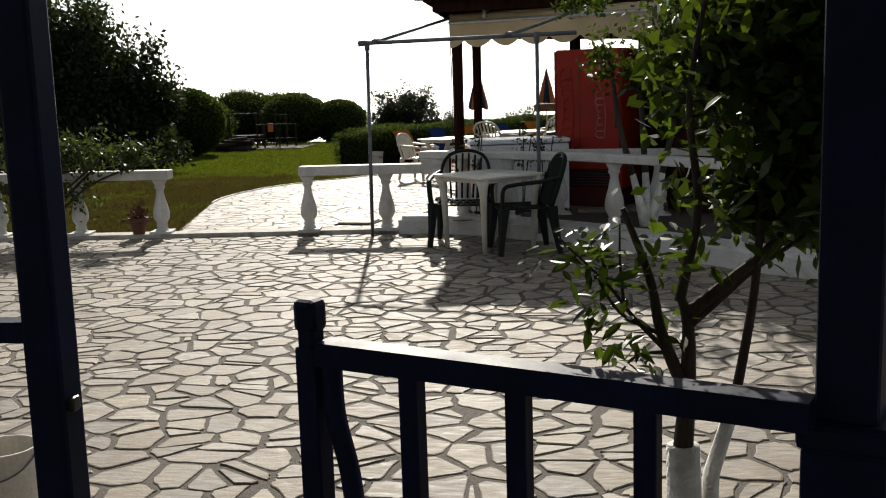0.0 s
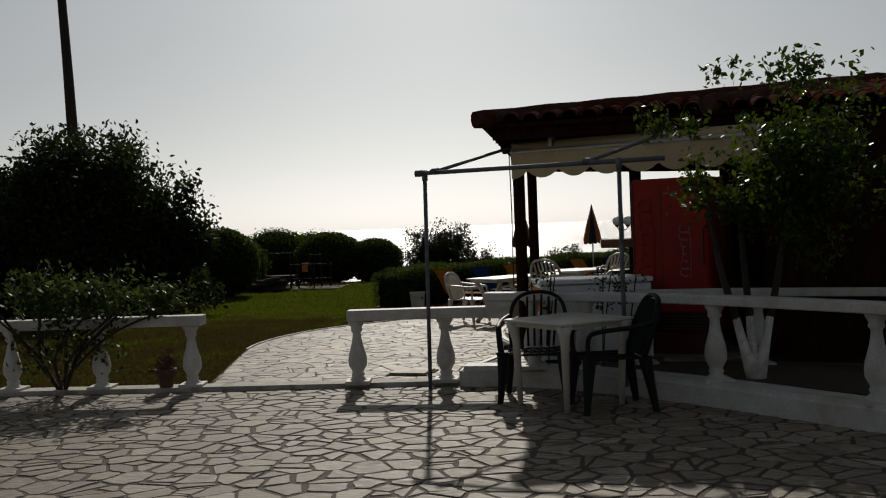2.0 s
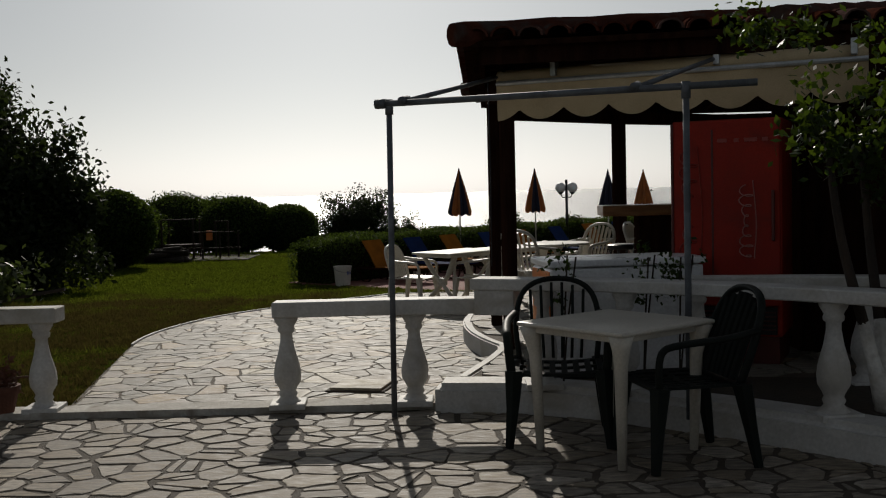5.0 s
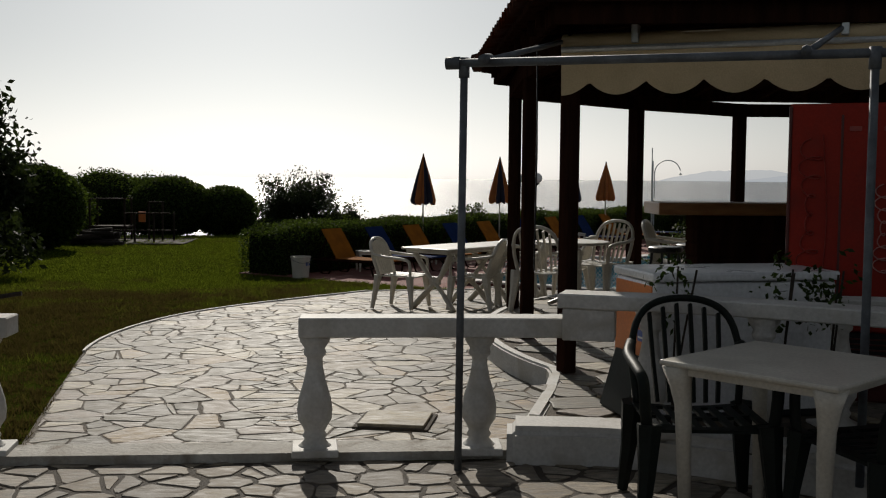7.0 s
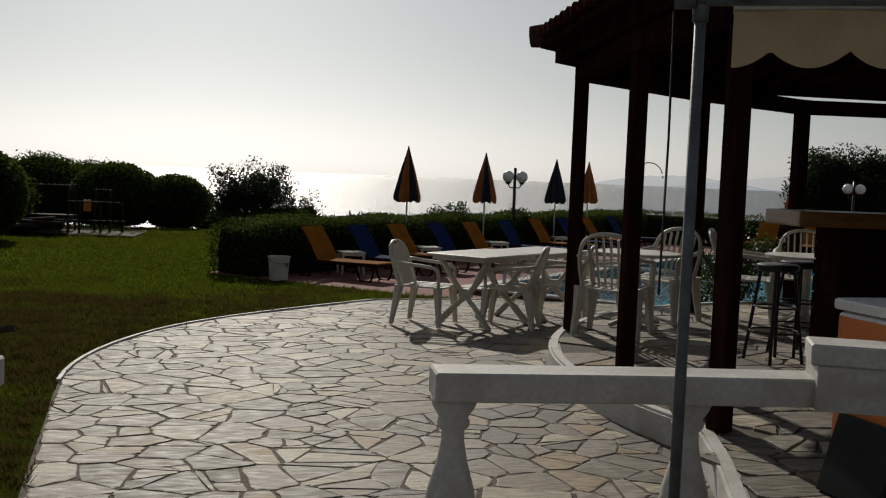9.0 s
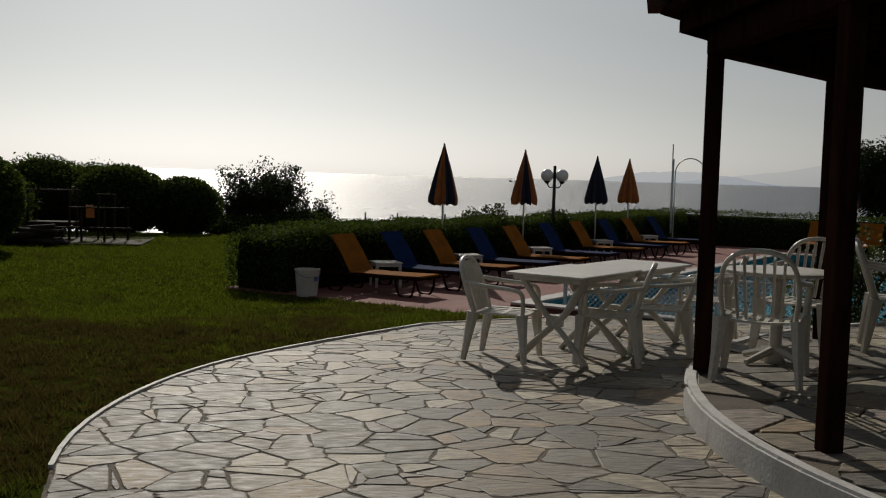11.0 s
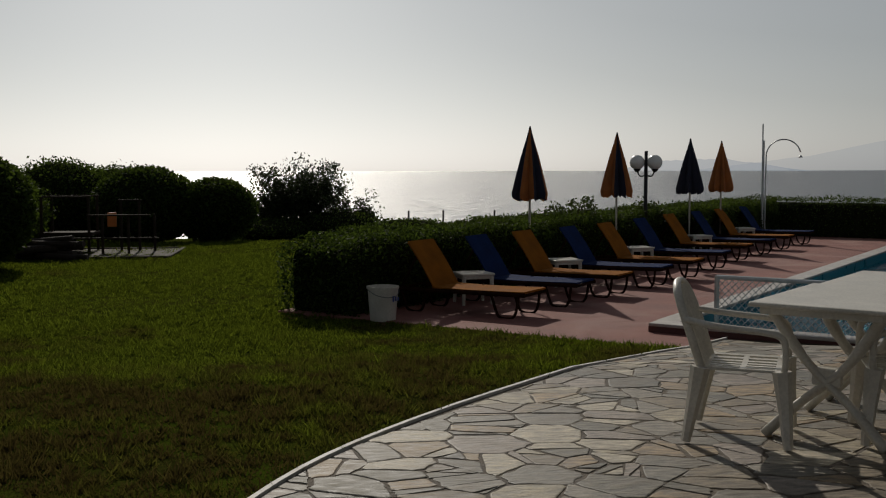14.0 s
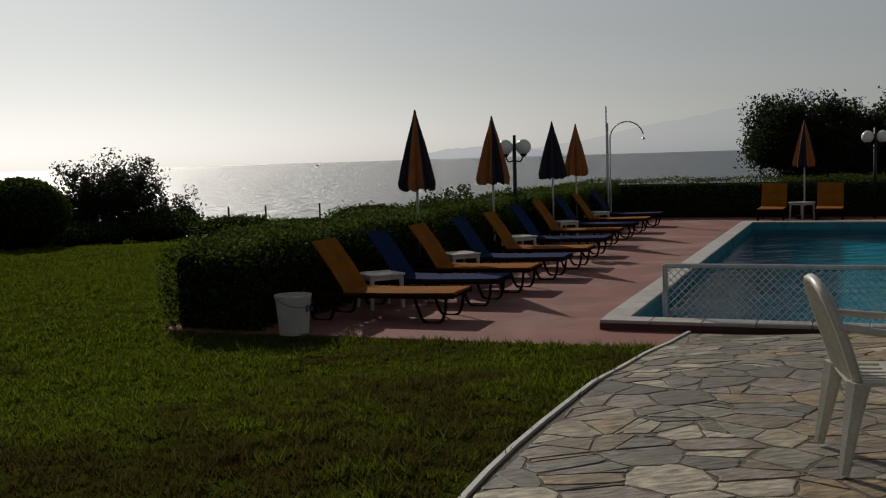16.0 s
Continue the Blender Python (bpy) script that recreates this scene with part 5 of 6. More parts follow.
# large dark tree on the lawn
tree("tree", -11.4, 25.5, lvl(25.5), [([(0, 0, 0), (0.1, 0, 1.2), (0.3, 0, 2.4), (0.4, 0, 3.9)], 0.28), ([(0.1, 0, 1.0), (1.2, 0, 1.7), (3.2, -0.3, 2.2)], 0.14), ([(0.1, 0, 1.2), (-1.2, 0, 2.4), (-2.2, 0, 3.6)], 0.16), ([(0.1, 0, 1.3), (1.2, 0.2, 2.6), (2.2, 0.3, 3.5)], 0.13)],
     [((0, 0, 1.6), (3.25, 2.8, 2.5), 420, 64000, 0.24, 0.6), ((0, 0, 1.5), (2.95, 2.5, 2.2), 320, 60000, 0.34, 0.35), ((2.9, 0, 1.6), (1.0, 0.9, 0.55), 50, 8000, 0.18, 0.1), ((0.4, -0.3, 0.75), (3.3, 1.6, 0.8), 110, 24000, 0.3, 0.05)], None, 0.15, LEAF_TREE, "large dark broad-leaved tree on the lawn")
# palm behind it
pl = thing("palm_tree", pose(-12.9, 30.0, lvl(30)), "tall slightly leaning dark palm", "palm")
bm = bmesh.new()
tube(bm, curve([(0.05, 0, 0), (-0.08, 0, 3.0), (-0.2, 0, 7.0), (-0.42, 0, 12)], 10), [0.22 - 0.004 * k for k in range(31)], 12)
part("trunk", bm, BARK, pl, smooth=True)
ft = []
for k in range(22):
    a_ = 2 * math.pi * k / 22
    for j in range(60):
        t_ = j / 60
        r_ = 2.6 * t_
        base = np.array([-0.42 + r_ * math.cos(a_), r_ * math.sin(a_), 12.1 + 1.0 * t_ - 2.2 * t_ * t_])
        ft.append(base + rng.normal(size=3) * 0.08)
ob = array_mesh("fronds", leaf_quads(np.array(ft), 0.5), 4, LEAF_TREE, pl)


def bush(x, y, r, h, n, label, loose=0.06):
    b = thing("bush", pose(x, y, lvl(y) - 0.05), label, "bush", "rounded garden bushes")
    bm = bmesh.new()
    bmesh.ops.create_icosphere(bm, subdivisions=3, radius=1.0)
    for v in bm.verts:
        v.co = Vector((v.co.x * r * 0.86, v.co.y * r * 0.86, h * 0.5 + v.co.z * h * 0.46))
    part("core", bm, HEDGE_CORE, b)
    d_ = rng.normal(size=(n, 3))
    d_ /= np.linalg.norm(d_, axis=1, keepdims=True)
    q = d_ * (0.93 + rng.normal(size=(n, 1)) * loose)
    q = np.stack([q[:, 0] * r, q[:, 1] * r, h * 0.5 + q[:, 2] * h * 0.5], 1)
    ob = array_mesh("leaves", leaf_quads(q, 0.10), 4, LEAF_HEDGE, b)
    ob["kind"] = "stuff"
    return b


BB = "large dark clipped rounded bush on the lawn"
bush(-8.0, 42.0, 1.5, 2.15, 10000, BB, 0.03)
bush(-6.25, 42.5, 1.2, 1.85, 8000, BB, 0.04)
bush(-12.6, 41.5, 1.5, 2.3, 9000, BB, 0.03)
bush(-10.6, 43.5, 1.6, 2.4, 9000, "dark loose bush behind the playground", 0.07)
bush(-9.3, 45.0, 1.5, 2.3, 9000, "dark loose bush behind the playground", 0.08)
bush(-15.5, 38.0, 2.2, 2.4, 9000, "dark loose bush at the lawn's edge", 0.08)
bush(-19.0, 36.0, 2.6, 2.6, 9000, "dark loose bush at the lawn's edge", 0.14)
bush(-9.8, 33.2, 1.3, 2.3, 11000, BB, 0.03)
bush(-11.6, 31.5, 1.3, 1.5, 9000, "dark loose bush under the large tree", 0.08)
bush(-10.9, 37.5, 1.5, 1.9, 9000, "dark loose bush beside the playground", 0.08)
bush(-14.0, 33.5, 1.4, 1.9, 7000, BB, 0.05)
for k in range(9):
    bush(-5.0 + 2.2 * k, 47.0 + 0.7 * math.sin(k * 2.3), 1.5, 0.75 + 0.25 * math.sin(k * 1.7), 2600, "low dark scrub at the cliff edge", 0.12)
# open tree against the sea
limbs = [([(0, 0, 0), (0.1 + 0.5 * math.sin(k), 0.2 * math.cos(k), 0.9), (1.0 * math.sin(k * 1.3), 0.4 * math.cos(k * 2), 1.55 + 0.25 * math.cos(k * 3))], 0.09) for k in range(9)]
tree("tree", -3.95, 48.0, lvl(48) - 0.05, limbs, [((0.0, 0, 1.45), (1.85, 1.3, 1.10), 230, 15500, 0.15, 0.25), ((1.9, 0, 0.85), (0.75, 0.6, 0.6), 30, 2600, 0.13, 0.2), ((-1.2, 0, 0.8), (0.9, 0.6, 0.8), 40, 4000, 0.13, 0.2)], None, 0.105, LEAF_TREE, "loose open-crowned tree against the bright sea")
tree("tree", 18.6, 44.0, lvl(44), [([(0, 0, 0), (0.2, 0, 1.0), (0.4, 0, 2.0)], 0.2), ([(0, 0, 0.8), (-1.2, 0, 1.5), (-2.2, 0, 2.0)], 0.12)],
     [((-0.9, 0, 2.3), (2.1, 1.6, 1.25), 150, 46000, 0.24, 0.1), ((2.4, 0, 2.25), (3.0, 1.6, 1.2), 170, 60000, 0.26, 0.1), ((6.5, 0, 2.4), (3.0, 1.6, 1.4), 80, 12000, 0.25, 0.2), ((1.2, 0, 1.2), (3.2, 1.2, 0.9), 70, 14000, 0.25, 0.1)], None, 0.12, LEAF_TREE, "dense dark spreading trees beyond the hedge")
fb_ = thing("flowering_shrub", pose(3.45, 20.95, lvl(21) - 0.03), "leafy pale-flowered shrub between the bar and the pool", "shrub")
bm = bmesh.new()
for k in range(8):
    a_ = k * 0.8
    tube(bm, curve([(0.05 * math.cos(a_), 0.05 * math.sin(a_), 0), (0.25 * math.cos(a_), 0.2 * math.sin(a_), 0.45), (0.5 * math.cos(a_), 0.35 * math.sin(a_), 0.85)], 4), 0.012, 6)
part("stem", bm, BARK, fb_)
array_mesh("leaves", leaf_quads(np.concatenate([clumps((0, 0, 0.62), (0.72, 0.5, 0.46), 90, 4200, 0.07, 0.2), clumps((-0.1, 0, 0.25), (0.6, 0.4, 0.25), 40, 1200, 0.07, 0.2)]), 0.055), 4, LEAF_VINE, fb_)["kind"] = "stuff"
array_mesh("flowers", leaf_quads(clumps((0, -0.1, 0.68), (0.72, 0.5, 0.42), 60, 260, 0.05, 0.6), 0.04), 4, GLOBE, fb_)["kind"] = "stuff"
sp = thing("sapling", pose(1.1, 31.6, DECK_Z), "sprig of wild shoots rising above the hedge", "shrub")
array_mesh("leaves", leaf_quads(np.concatenate([clumps((0, 0, 1.05), (0.6, 0.4, 0.22), 16, 500, 0.06, 0.2), clumps((2.1, 2.0, 1.0), (0.5, 0.4, 0.2), 14, 400, 0.06, 0.2)]), 0.07), 4, LEAF_VINE, sp)
part("stem", tube(bmesh.new(), [(0, 0, 0.3), (0.1, 0, 0.8), (0.25, 0.1, 1.15)], 0.012, 5), BARK, sp)

# planter tree with whitewashed stems
pt = thing("lemon_tree", pose(2.32, 10.5, 0.2), "bushy lemon tree with whitewashed stems in the planted bed", "tree")
for k, (dx, dy) in enumerate(((-0.17, 0.0), (-0.02, 0.12), (0.15, 0.05))):
    part("whitewashed_trunk", tube(bmesh.new(), [(0.1 * dx, 0.1 * dy, 0), (dx * 0.6, dy * 0.6, 0.3), (dx, dy, 0.58)], [0.075, 0.045, 0.036], 10), LIME, pt, "whitewashed stem", smooth=True)
    bm = bmesh.new()
    tube(bm, curve([(dx, dy, 0.57), (dx * 1.8, dy * 2, 1.1), (dx * 2.4, dy * 3, 1.8)], 4), [0.036, 0.035, 0.034, 0.032, 0.03, 0.028, 0.025, 0.02, 0.016], 8)
    part("branch", bm, BARK, pt, smooth=True)
ob = array_mesh("crown", leaf_quads(np.concatenate([clumps((0.42, 0, 1.95), (0.78, 0.8, 0.9), 110, 6200, 0.10, 0.15), clumps((-0.72, 0, 2.40), (0.34, 0.3, 0.14), 16, 300, 0.06, 0.2), clumps((-0.42, -0.1, 1.75), (0.28, 0.25, 0.4), 20, 420, 0.07, 0.2), clumps((0.3, 0, 2.85), (0.7, 0.4, 0.12), 14, 260, 0.06, 0.2)]), 0.072), 4, LEAF_CITRUS, pt)
ob["kind"] = "stuff"
for x, y, n in ((0.42, 11.74, 90), (0.98, 11.55, 150), (1.22, 11.45, 170)):
    pp = thing("bed_plant", pose(x, y, 0.2), "straggly dark green plant in the bed", "plant", "bed plants")
    bm = bmesh.new()
    for k in range(2):
        tube(bm, curve([(0, 0, 0), (0.05 * math.sin(k * 2 + x), 0.04 * math.cos(k * 3), 0.45), (0.14 * math.sin(k * 2 + x), 0.12 * math.cos(k * 3), 0.95)], 4), 0.007, 5)
    part("stem", bm, BARK, pp)
    array_mesh("leaves", leaf_quads(clumps((0, 0, 0.80), (0.19, 0.17, 0.24), 16, n, 0.04, 0.2), 0.05), 4, LEAF_CITRUS, pp)
# near lemon tree beyond the railing
def leaf_mesh(name):
    me = bpy.data.meshes.new(name)
    vs = [(0, 0, 0), (0.3, 0.16, 0.03), (0.3, -0.16, 0.03), (0.65, 0.17, 0.02), (0.65, -0.17, 0.02), (1, 0, -0.05), (0.3, 0, -0.01), (0.65, 0, -0.02)]
    me.from_pydata(vs, [], [(0, 6, 1), (0, 2, 6), (6, 7, 3, 1), (6, 2, 4, 7), (7, 5, 3), (7, 4, 5)])
    me.materials.append(LEAF_CITRUS)
    return me


nl = thing("lemon_tree", pose(1.20, 1.37, 0.233), "young lemon tree with whitewashed trunk beyond the railing", "tree")
nl.scale = (0.87, 0.87, 0.87)
part("whitewashed_trunk", tube(bmesh.new(), [(0.02, 0, -0.27), (0, 0, 0.5), (-0.01, 0, 0.93)], [0.06, 0.045, 0.04], 12), LIME, nl, "whitewashed lower trunk", smooth=True)
part("whitewashed_trunk", tube(bmesh.new(), [(0.03, 0.02, -0.27), (0.06, 0.02, 0.85), (0.11, 0.02, 1.02)], [0.03, 0.02, 0.017], 10), LIME, nl, "whitewashed thin stem", smooth=True)
limb_sets = [([(-0.01, 0, 0.92), (0.0, 0, 1.08), (0.0, 0, 1.22), (-0.02, 0, 1.3)], 0.034), ([(0.0, 0, 1.05), (-0.06, 0.0, 1.2), (-0.09, 0, 1.34), (-0.15, 0, 1.5)], 0.024), ([(0.11, 0.02, 1.01), (0.15, 0, 1.3), (0.17, 0, 1.6), (0.2, 0, 2.0)], 0.018),
             ([(0.0, 0, 1.22), (0.09, 0, 1.3), (0.16, 0, 1.36), (0.3, 0, 1.45)], 0.016), ([(-0.02, 0, 1.28), (0.02, 0, 1.5), (0.0, 0, 1.75), (0.05, 0, 2.05)], 0.018), ([(-0.06, 0, 1.2), (-0.16, -0.02, 1.26), (-0.22, -0.02, 1.36)], 0.008), ([(-0.04, 0, 1.16), (-0.12, 0, 1.15), (-0.17, 0, 1.09)], 0.007), ([(-0.04, 0, 1.15), (-0.13, -0.02, 1.25), (-0.19, -0.03, 1.33), (-0.3, -0.03, 1.44)], 0.009), ([(-0.15, -0.02, 1.27), (-0.16, -0.03, 1.38), (-0.16, -0.03, 1.47)], 0.006), ([(0.0, 0, 1.25), (0.1, 0, 1.33), (0.2, 0, 1.42), (0.34, 0.02, 1.6)], 0.026)]
for pts, r0 in limb_sets:
    c_ = curve(pts, 5)
    bm = bmesh.new()
    tube(bm, c_, [r0 * 0.72 * (1 - 0.65 * k / len(c_)) for k in range(len(c_))], 8)
    part("branch", bm, BARK, nl, smooth=True)
LM = leaf_mesh("leaf")
lr = random.Random(5)


def put_leaf(cx, cy, cz, sx, sy, sz):
    ob = new("leaf", LM)
    ob.parent = nl
    s_ = lr.uniform(0.035, 0.072)
    ob.matrix_basis = Matrix.Translation((lr.gauss(cx, sx), lr.gauss(cy, sy), lr.gauss(cz, sz))) @ Euler((lr.uniform(-0.9, 0.9), lr.uniform(-0.3, 1.1), lr.uniform(0, 6.28))).to_matrix().to_4x4() @ Matrix.Scale(s_, 4)


for cx, cz, sx, sz, n_ in ((0.02, 1.88, 0.07, 0.10, 34), (0.0, 1.68, 0.05, 0.10, 34), (0.06, 1.50, 0.07, 0.05, 40), (0.24, 1.46, 0.09, 0.05, 34), (0.2, 1.75, 0.12, 0.16, 60),
                           (-0.25, 1.42, 0.05, 0.035, 40), (-0.17, 1.38, 0.05, 0.05, 38), (-0.19, 1.28, 0.03, 0.05, 32), (-0.13, 1.17, 0.035, 0.04, 34), (-0.04, 1.40, 0.05, 0.04, 40), (0.0, 1.20, 0.03, 0.04, 8)):
    for k in range(n_):
        put_leaf(cx, 0.0 if cx > -0.1 else -0.03, cz, sx, 0.05 if cx < -0.1 else 0.11, sz)
ob = array_mesh("crown", leaf_quads(np.concatenate([clumps((0.30, 0.08, 1.80), (0.32, 0.26, 0.36), 140, 6500, 0.05, 0.1), clumps((0.22, 0.05, 1.52), (0.22, 0.2, 0.10), 40, 900, 0.045, 0.1)]), 0.058), 4, LEAF_CITRUS, nl)
ob["kind"] = "stuff"
# shrub over the left balustrade
sh = thing("flowering_shrub", pose(-5.05, 11.95, 0.04), "sprawling leafy shrub growing over the balustrade", "shrub")
bm = bmesh.new()
for k in range(9):
    a_ = k * 0.7
    tube(bm, curve([(0.04 * math.cos(a_), 0.04 * math.sin(a_), 0), (0.3 * math.cos(a_), 0.12 * math.sin(a_) - 0.1, 0.45), (0.85 * math.cos(a_ * 1.1), 0.2 * math.sin(a_) - 0.1, 0.95)], 5), 0.016, 6)
tube(bm, curve([(0, 0, 0.1), (0.6, -0.12, 0.6), (1.2, -0.1, 0.85), (1.75, -0.1, 0.95)], 5), 0.014, 6)
part("stem", bm, BARK, sh)
ob = array_mesh("leaves", leaf_quads(np.concatenate([clumps((0.25, -0.1, 1.05), (0.9, 0.36, 0.3), 70, 2300, 0.09, 0.2), clumps((1.22, -0.05, 1.02), (0.28, 0.24, 0.2), 22, 520, 0.06, 0.2), clumps((0.1, -0.1, 0.55), (0.7, 0.3, 0.35), 40, 700, 0.10, 0.3)]), 0.075), 4, LEAF_VINE, sh)
ob["kind"] = "stuff"
pot = thing("flower_pot", pose(-3.83, 11.92, 0.05), "terracotta pot with a dry reddish plant", "flower pot")
part("pot", lathe([(0.07, 0), (0.11, 0.17), (0.125, 0.17), (0.125, 0.21), (0.10, 0.21), (0.095, 0.18)], 20), CLAY, pot)
array_mesh("plant", leaf_quads(clumps((0, 0, 0.27), (0.12, 0.12, 0.12), 14, 160, 0.04, 0.2), 0.06), 4, CLAY, pot)["kind"] = "stuff"

# ---- lawn details ----
pg = thing("climbing_frame", pose(-8.25, 36.9, lvl(37)), "weathered timber climbing frame with orange panel on the lawn", "climbing frame")
for x, y, h in ((-1.15, 0, 1.25), (-0.15, 0, 1.25), (-1.15, 0.9, 1.25), (-0.15, 0.9, 1.25), (0.2, -0.3, 0.85), (0.75, -0.3, 0.85), (1.2, 0.4, 0.85), (0.45, 0.5, 1.15), (0.85, 0.5, 1.15)):
    part("post", boxed((x, y, h / 2), (0.055, 0.055, h), 0, 0.008), TIMBER, pg)
for x, y, z, w_ in ((-0.65, 0, 1.25, 1.1), (-0.65, 0.9, 1.25, 1.1), (-0.65, 0, 0.45, 1.15), (0.55, -0.3, 0.85, 1.35), (0.65, 0.5, 1.16, 0.5), (0.3, -0.3, 0.35, 2.2)):
    part("board", boxed((x, y, z), (w_, 0.09, 0.035), 0, 0.006), TIMBER, pg)
part("panel", boxed((0.25, 0.5, 0.72), (0.20, 0.04, 0.32), 0, 0.006), ORANGE, pg, "orange panel")
part("platform", boxed((-0.65, 0.45, 0.42), (1.1, 0.95, 0.06), 0, 0.006), TIMBER, pg)
sb = thing("sand_patch", pose(-8.0, 36.4, lvl(36.4) + 0.0), "dusty ground with low edging under the climbing frame", "sandpit")
for x, y, a_, b_ in ((0, -0.9, 3.0, 0.08), (0, 1.6, 3.0, 0.08), (-1.5, 0.35, 0.08, 2.5), (1.5, 0.35, 0.08, 2.5)):
    part("edging", boxed((x, y, 0.01), (a_, b_, 0.06), 0, 0.01), TIMBER, sb)
part("sand", boxed((0, 0.35, 0.0), (2.9, 2.4, 0.03), 0, 0.01), SOIL, sb)
lg = thing("log_pile", pose(-8.9, 35.5, lvl(35.5)), "heap of dark logs on the lawn", "log pile")
heap = random.Random(8)
for k in range(13):
    a_, x_, y_, z_ = heap.uniform(-0.5, 0.5), heap.uniform(-0.35, 0.35), heap.uniform(-0.35, 0.35), 0.08 + 0.13 * (k // 5)
    l_ = heap.uniform(0.35, 0.65)
    part("log", tube(bmesh.new(), [(x_ - l_ * math.cos(a_), y_ - l_ * math.sin(a_), z_), (x_ + l_ * math.cos(a_), y_ + l_ * math.sin(a_), z_ + heap.uniform(-0.03, 0.12))], heap.uniform(0.05, 0.085), 8), BARK, lg)
for x, y in ((3.15, 52.0), (1.2, 52.0), (-0.1, 52.0), (9.5, 52.0)):
    fp = thing("fence_post", pose(x, y, lvl(y) - 0.1), "thin dark fence post at the cliff edge", "fence post", "fence posts")
    part("stake", tube(bmesh.new(), [(0, 0, 0), (0, 0, 1.1)], 0.035, 8), BLACK, fp)
hat = thing("manhole_cover", pose(-1.16, 12.7, lvl(12.7) - 0.012, 0, 0, -12), "square stone access cover set in the path", "manhole cover")
part("slab", boxed((0, 0, 0.02), (0.44, 0.40, 0.035), 0, 0.006), STONE_PATH, hat)
part("frame", boxed((0, 0, 0.008), (0.50, 0.46, 0.02), 0, 0.004), MORTAR, hat)
rake = thing("stick", pose(-4.3, 13.4, lvl(13.4) + 0.02, 0, 0, 10), "short reddish stick lying on the grass", "stick")
part("shaft", tube(bmesh.new(), [(-0.3, 0, 0), (0.3, 0, 0.02)], 0.012, 6), CLAY, rake)

# ---- grass ----
def inside_path(x, y):
    """True where the path or terrace lies."""
    ex = np.interp(y, [p.y for p in EDGE], [p.x for p in EDGE])
    return (y < 12.15) | (x > ex - 0.02)


def blades(n, x0, x1, y0, y1, h):
    k = n // 16
    tx, ty, tall = rng.uniform(x0, x1, k), rng.uniform(y0, y1, k), rng.gamma(4.0, 0.25, k)
    ragged = np.where(ty < 15.8, rng.uniform(-0.02, 0.05, k), -0.015)
    pick_ = ~inside_path(tx - ragged, ty)
    tx, ty, tall = np.repeat(tx[pick_], 16), np.repeat(ty[pick_], 16), np.repeat(tall[pick_], 16)
    x, y = tx + rng.normal(size=len(tx)) * 0.03, ty + rng.normal(size=len(tx)) * 0.03
    dx, dy = x - O.x, y - O.y
    u = dx * U.x + dy * U.y
    v = dx * V.x + dy * V.y
    keep = (y > 12.16) & ~inside_path(x - 0.05, y) & ~((u > -0.90) & (v > -4.5))
    x, y, tall = x[keep], y[keep], tall[keep]
    n = len(x)
    z = np.interp(y, [a for a, _ in LEVELS], [b for _, b in LEVELS]) - 0.025
    a_ = rng.uniform(0, 2 * np.pi, n)
    patch = 0.75 + 0.5 * np.sin(x * 1.3 + np.sin(y * 0.9)) * np.sin(y * 1.7 + x * 0.4)
    hh = h * tall * rng.uniform(0.5, 1.3, n) * (0.7 + 0.5 * patch)
    w_ = 0.0045 + 0.0030 * (y - 12) / 10
    lx, ly = rng.normal(size=n) * hh * 0.55, rng.normal(size=n) * hh * 0.55
    P = np.stack([np.stack([x - np.cos(a_) * w_, y - np.sin(a_) * w_, z], 1), np.stack([x + np.cos(a_) * w_, y + np.sin(a_) * w_, z], 1), np.stack([x + lx, y + ly, z + hh], 1)], 1)
    return P.reshape(-1, 3)


g = array_mesh("grass", np.concatenate([blades(420000, -9.5, 0.6, 15.5, 25.8, 0.032), blades(90000, -9, -3, 12.1, 16, 0.036), blades(430000, -13, -1.0, 25.5, 42, 0.034)]), 3, GRASS)
tagged(g, "short mown grass blades on the lawn", "grass", kind="stuff")

# ---- flagstones ----
def crazy_cells(x0, x1, y0, y1, step, seed, wide=1.0, loose=0.85, missing=0.0, cuts=0.0):
    """Irregular paving: each stone is the ground nearest to its own scattered centre."""
    r = random.Random(seed)
    sx, sy = step * wide, step / wide
    nx_, ny_ = int((x1 - x0) / sx) + 1, int((y1 - y0) / sy) + 1
    seeds = {}
    for i in range(-3, nx_ + 3):
        for j in range(-3, ny_ + 3):
            p = (x0 + (i + 0.5 * (j % 2) + 0.5 + r.uniform(-0.5, 0.5) * loose) * sx, y0 + (j + 0.5 + r.uniform(-0.5, 0.5) * loose) * sy)
            if r.random() >= missing:
                seeds[i, j] = p
    for i in range(nx_):
        for j in range(ny_):
            if (i, j) not in seeds:
                continue
            px, py = seeds[i, j]
            poly = [(px - 2, py - 2), (px + 2, py - 2), (px + 2, py + 2), (px - 2, py + 2)]
            for a_ in range(-3, 4):
                for b_ in range(-3, 4):
                    q = seeds.get((i + a_, j + b_))
                    if (a_ or b_) and q and len(poly) > 2:
                        poly = clip(poly, (px + q[0]) / 2, (py + q[1]) / 2, q[0] - px, q[1] - py)
            if len(poly) < 3:
                continue
            for part_ in split_stone(poly, r, cuts):
                yield (sum(q[0] for q in part_) / len(part_), sum(q[1] for q in part_) / len(part_)), part_


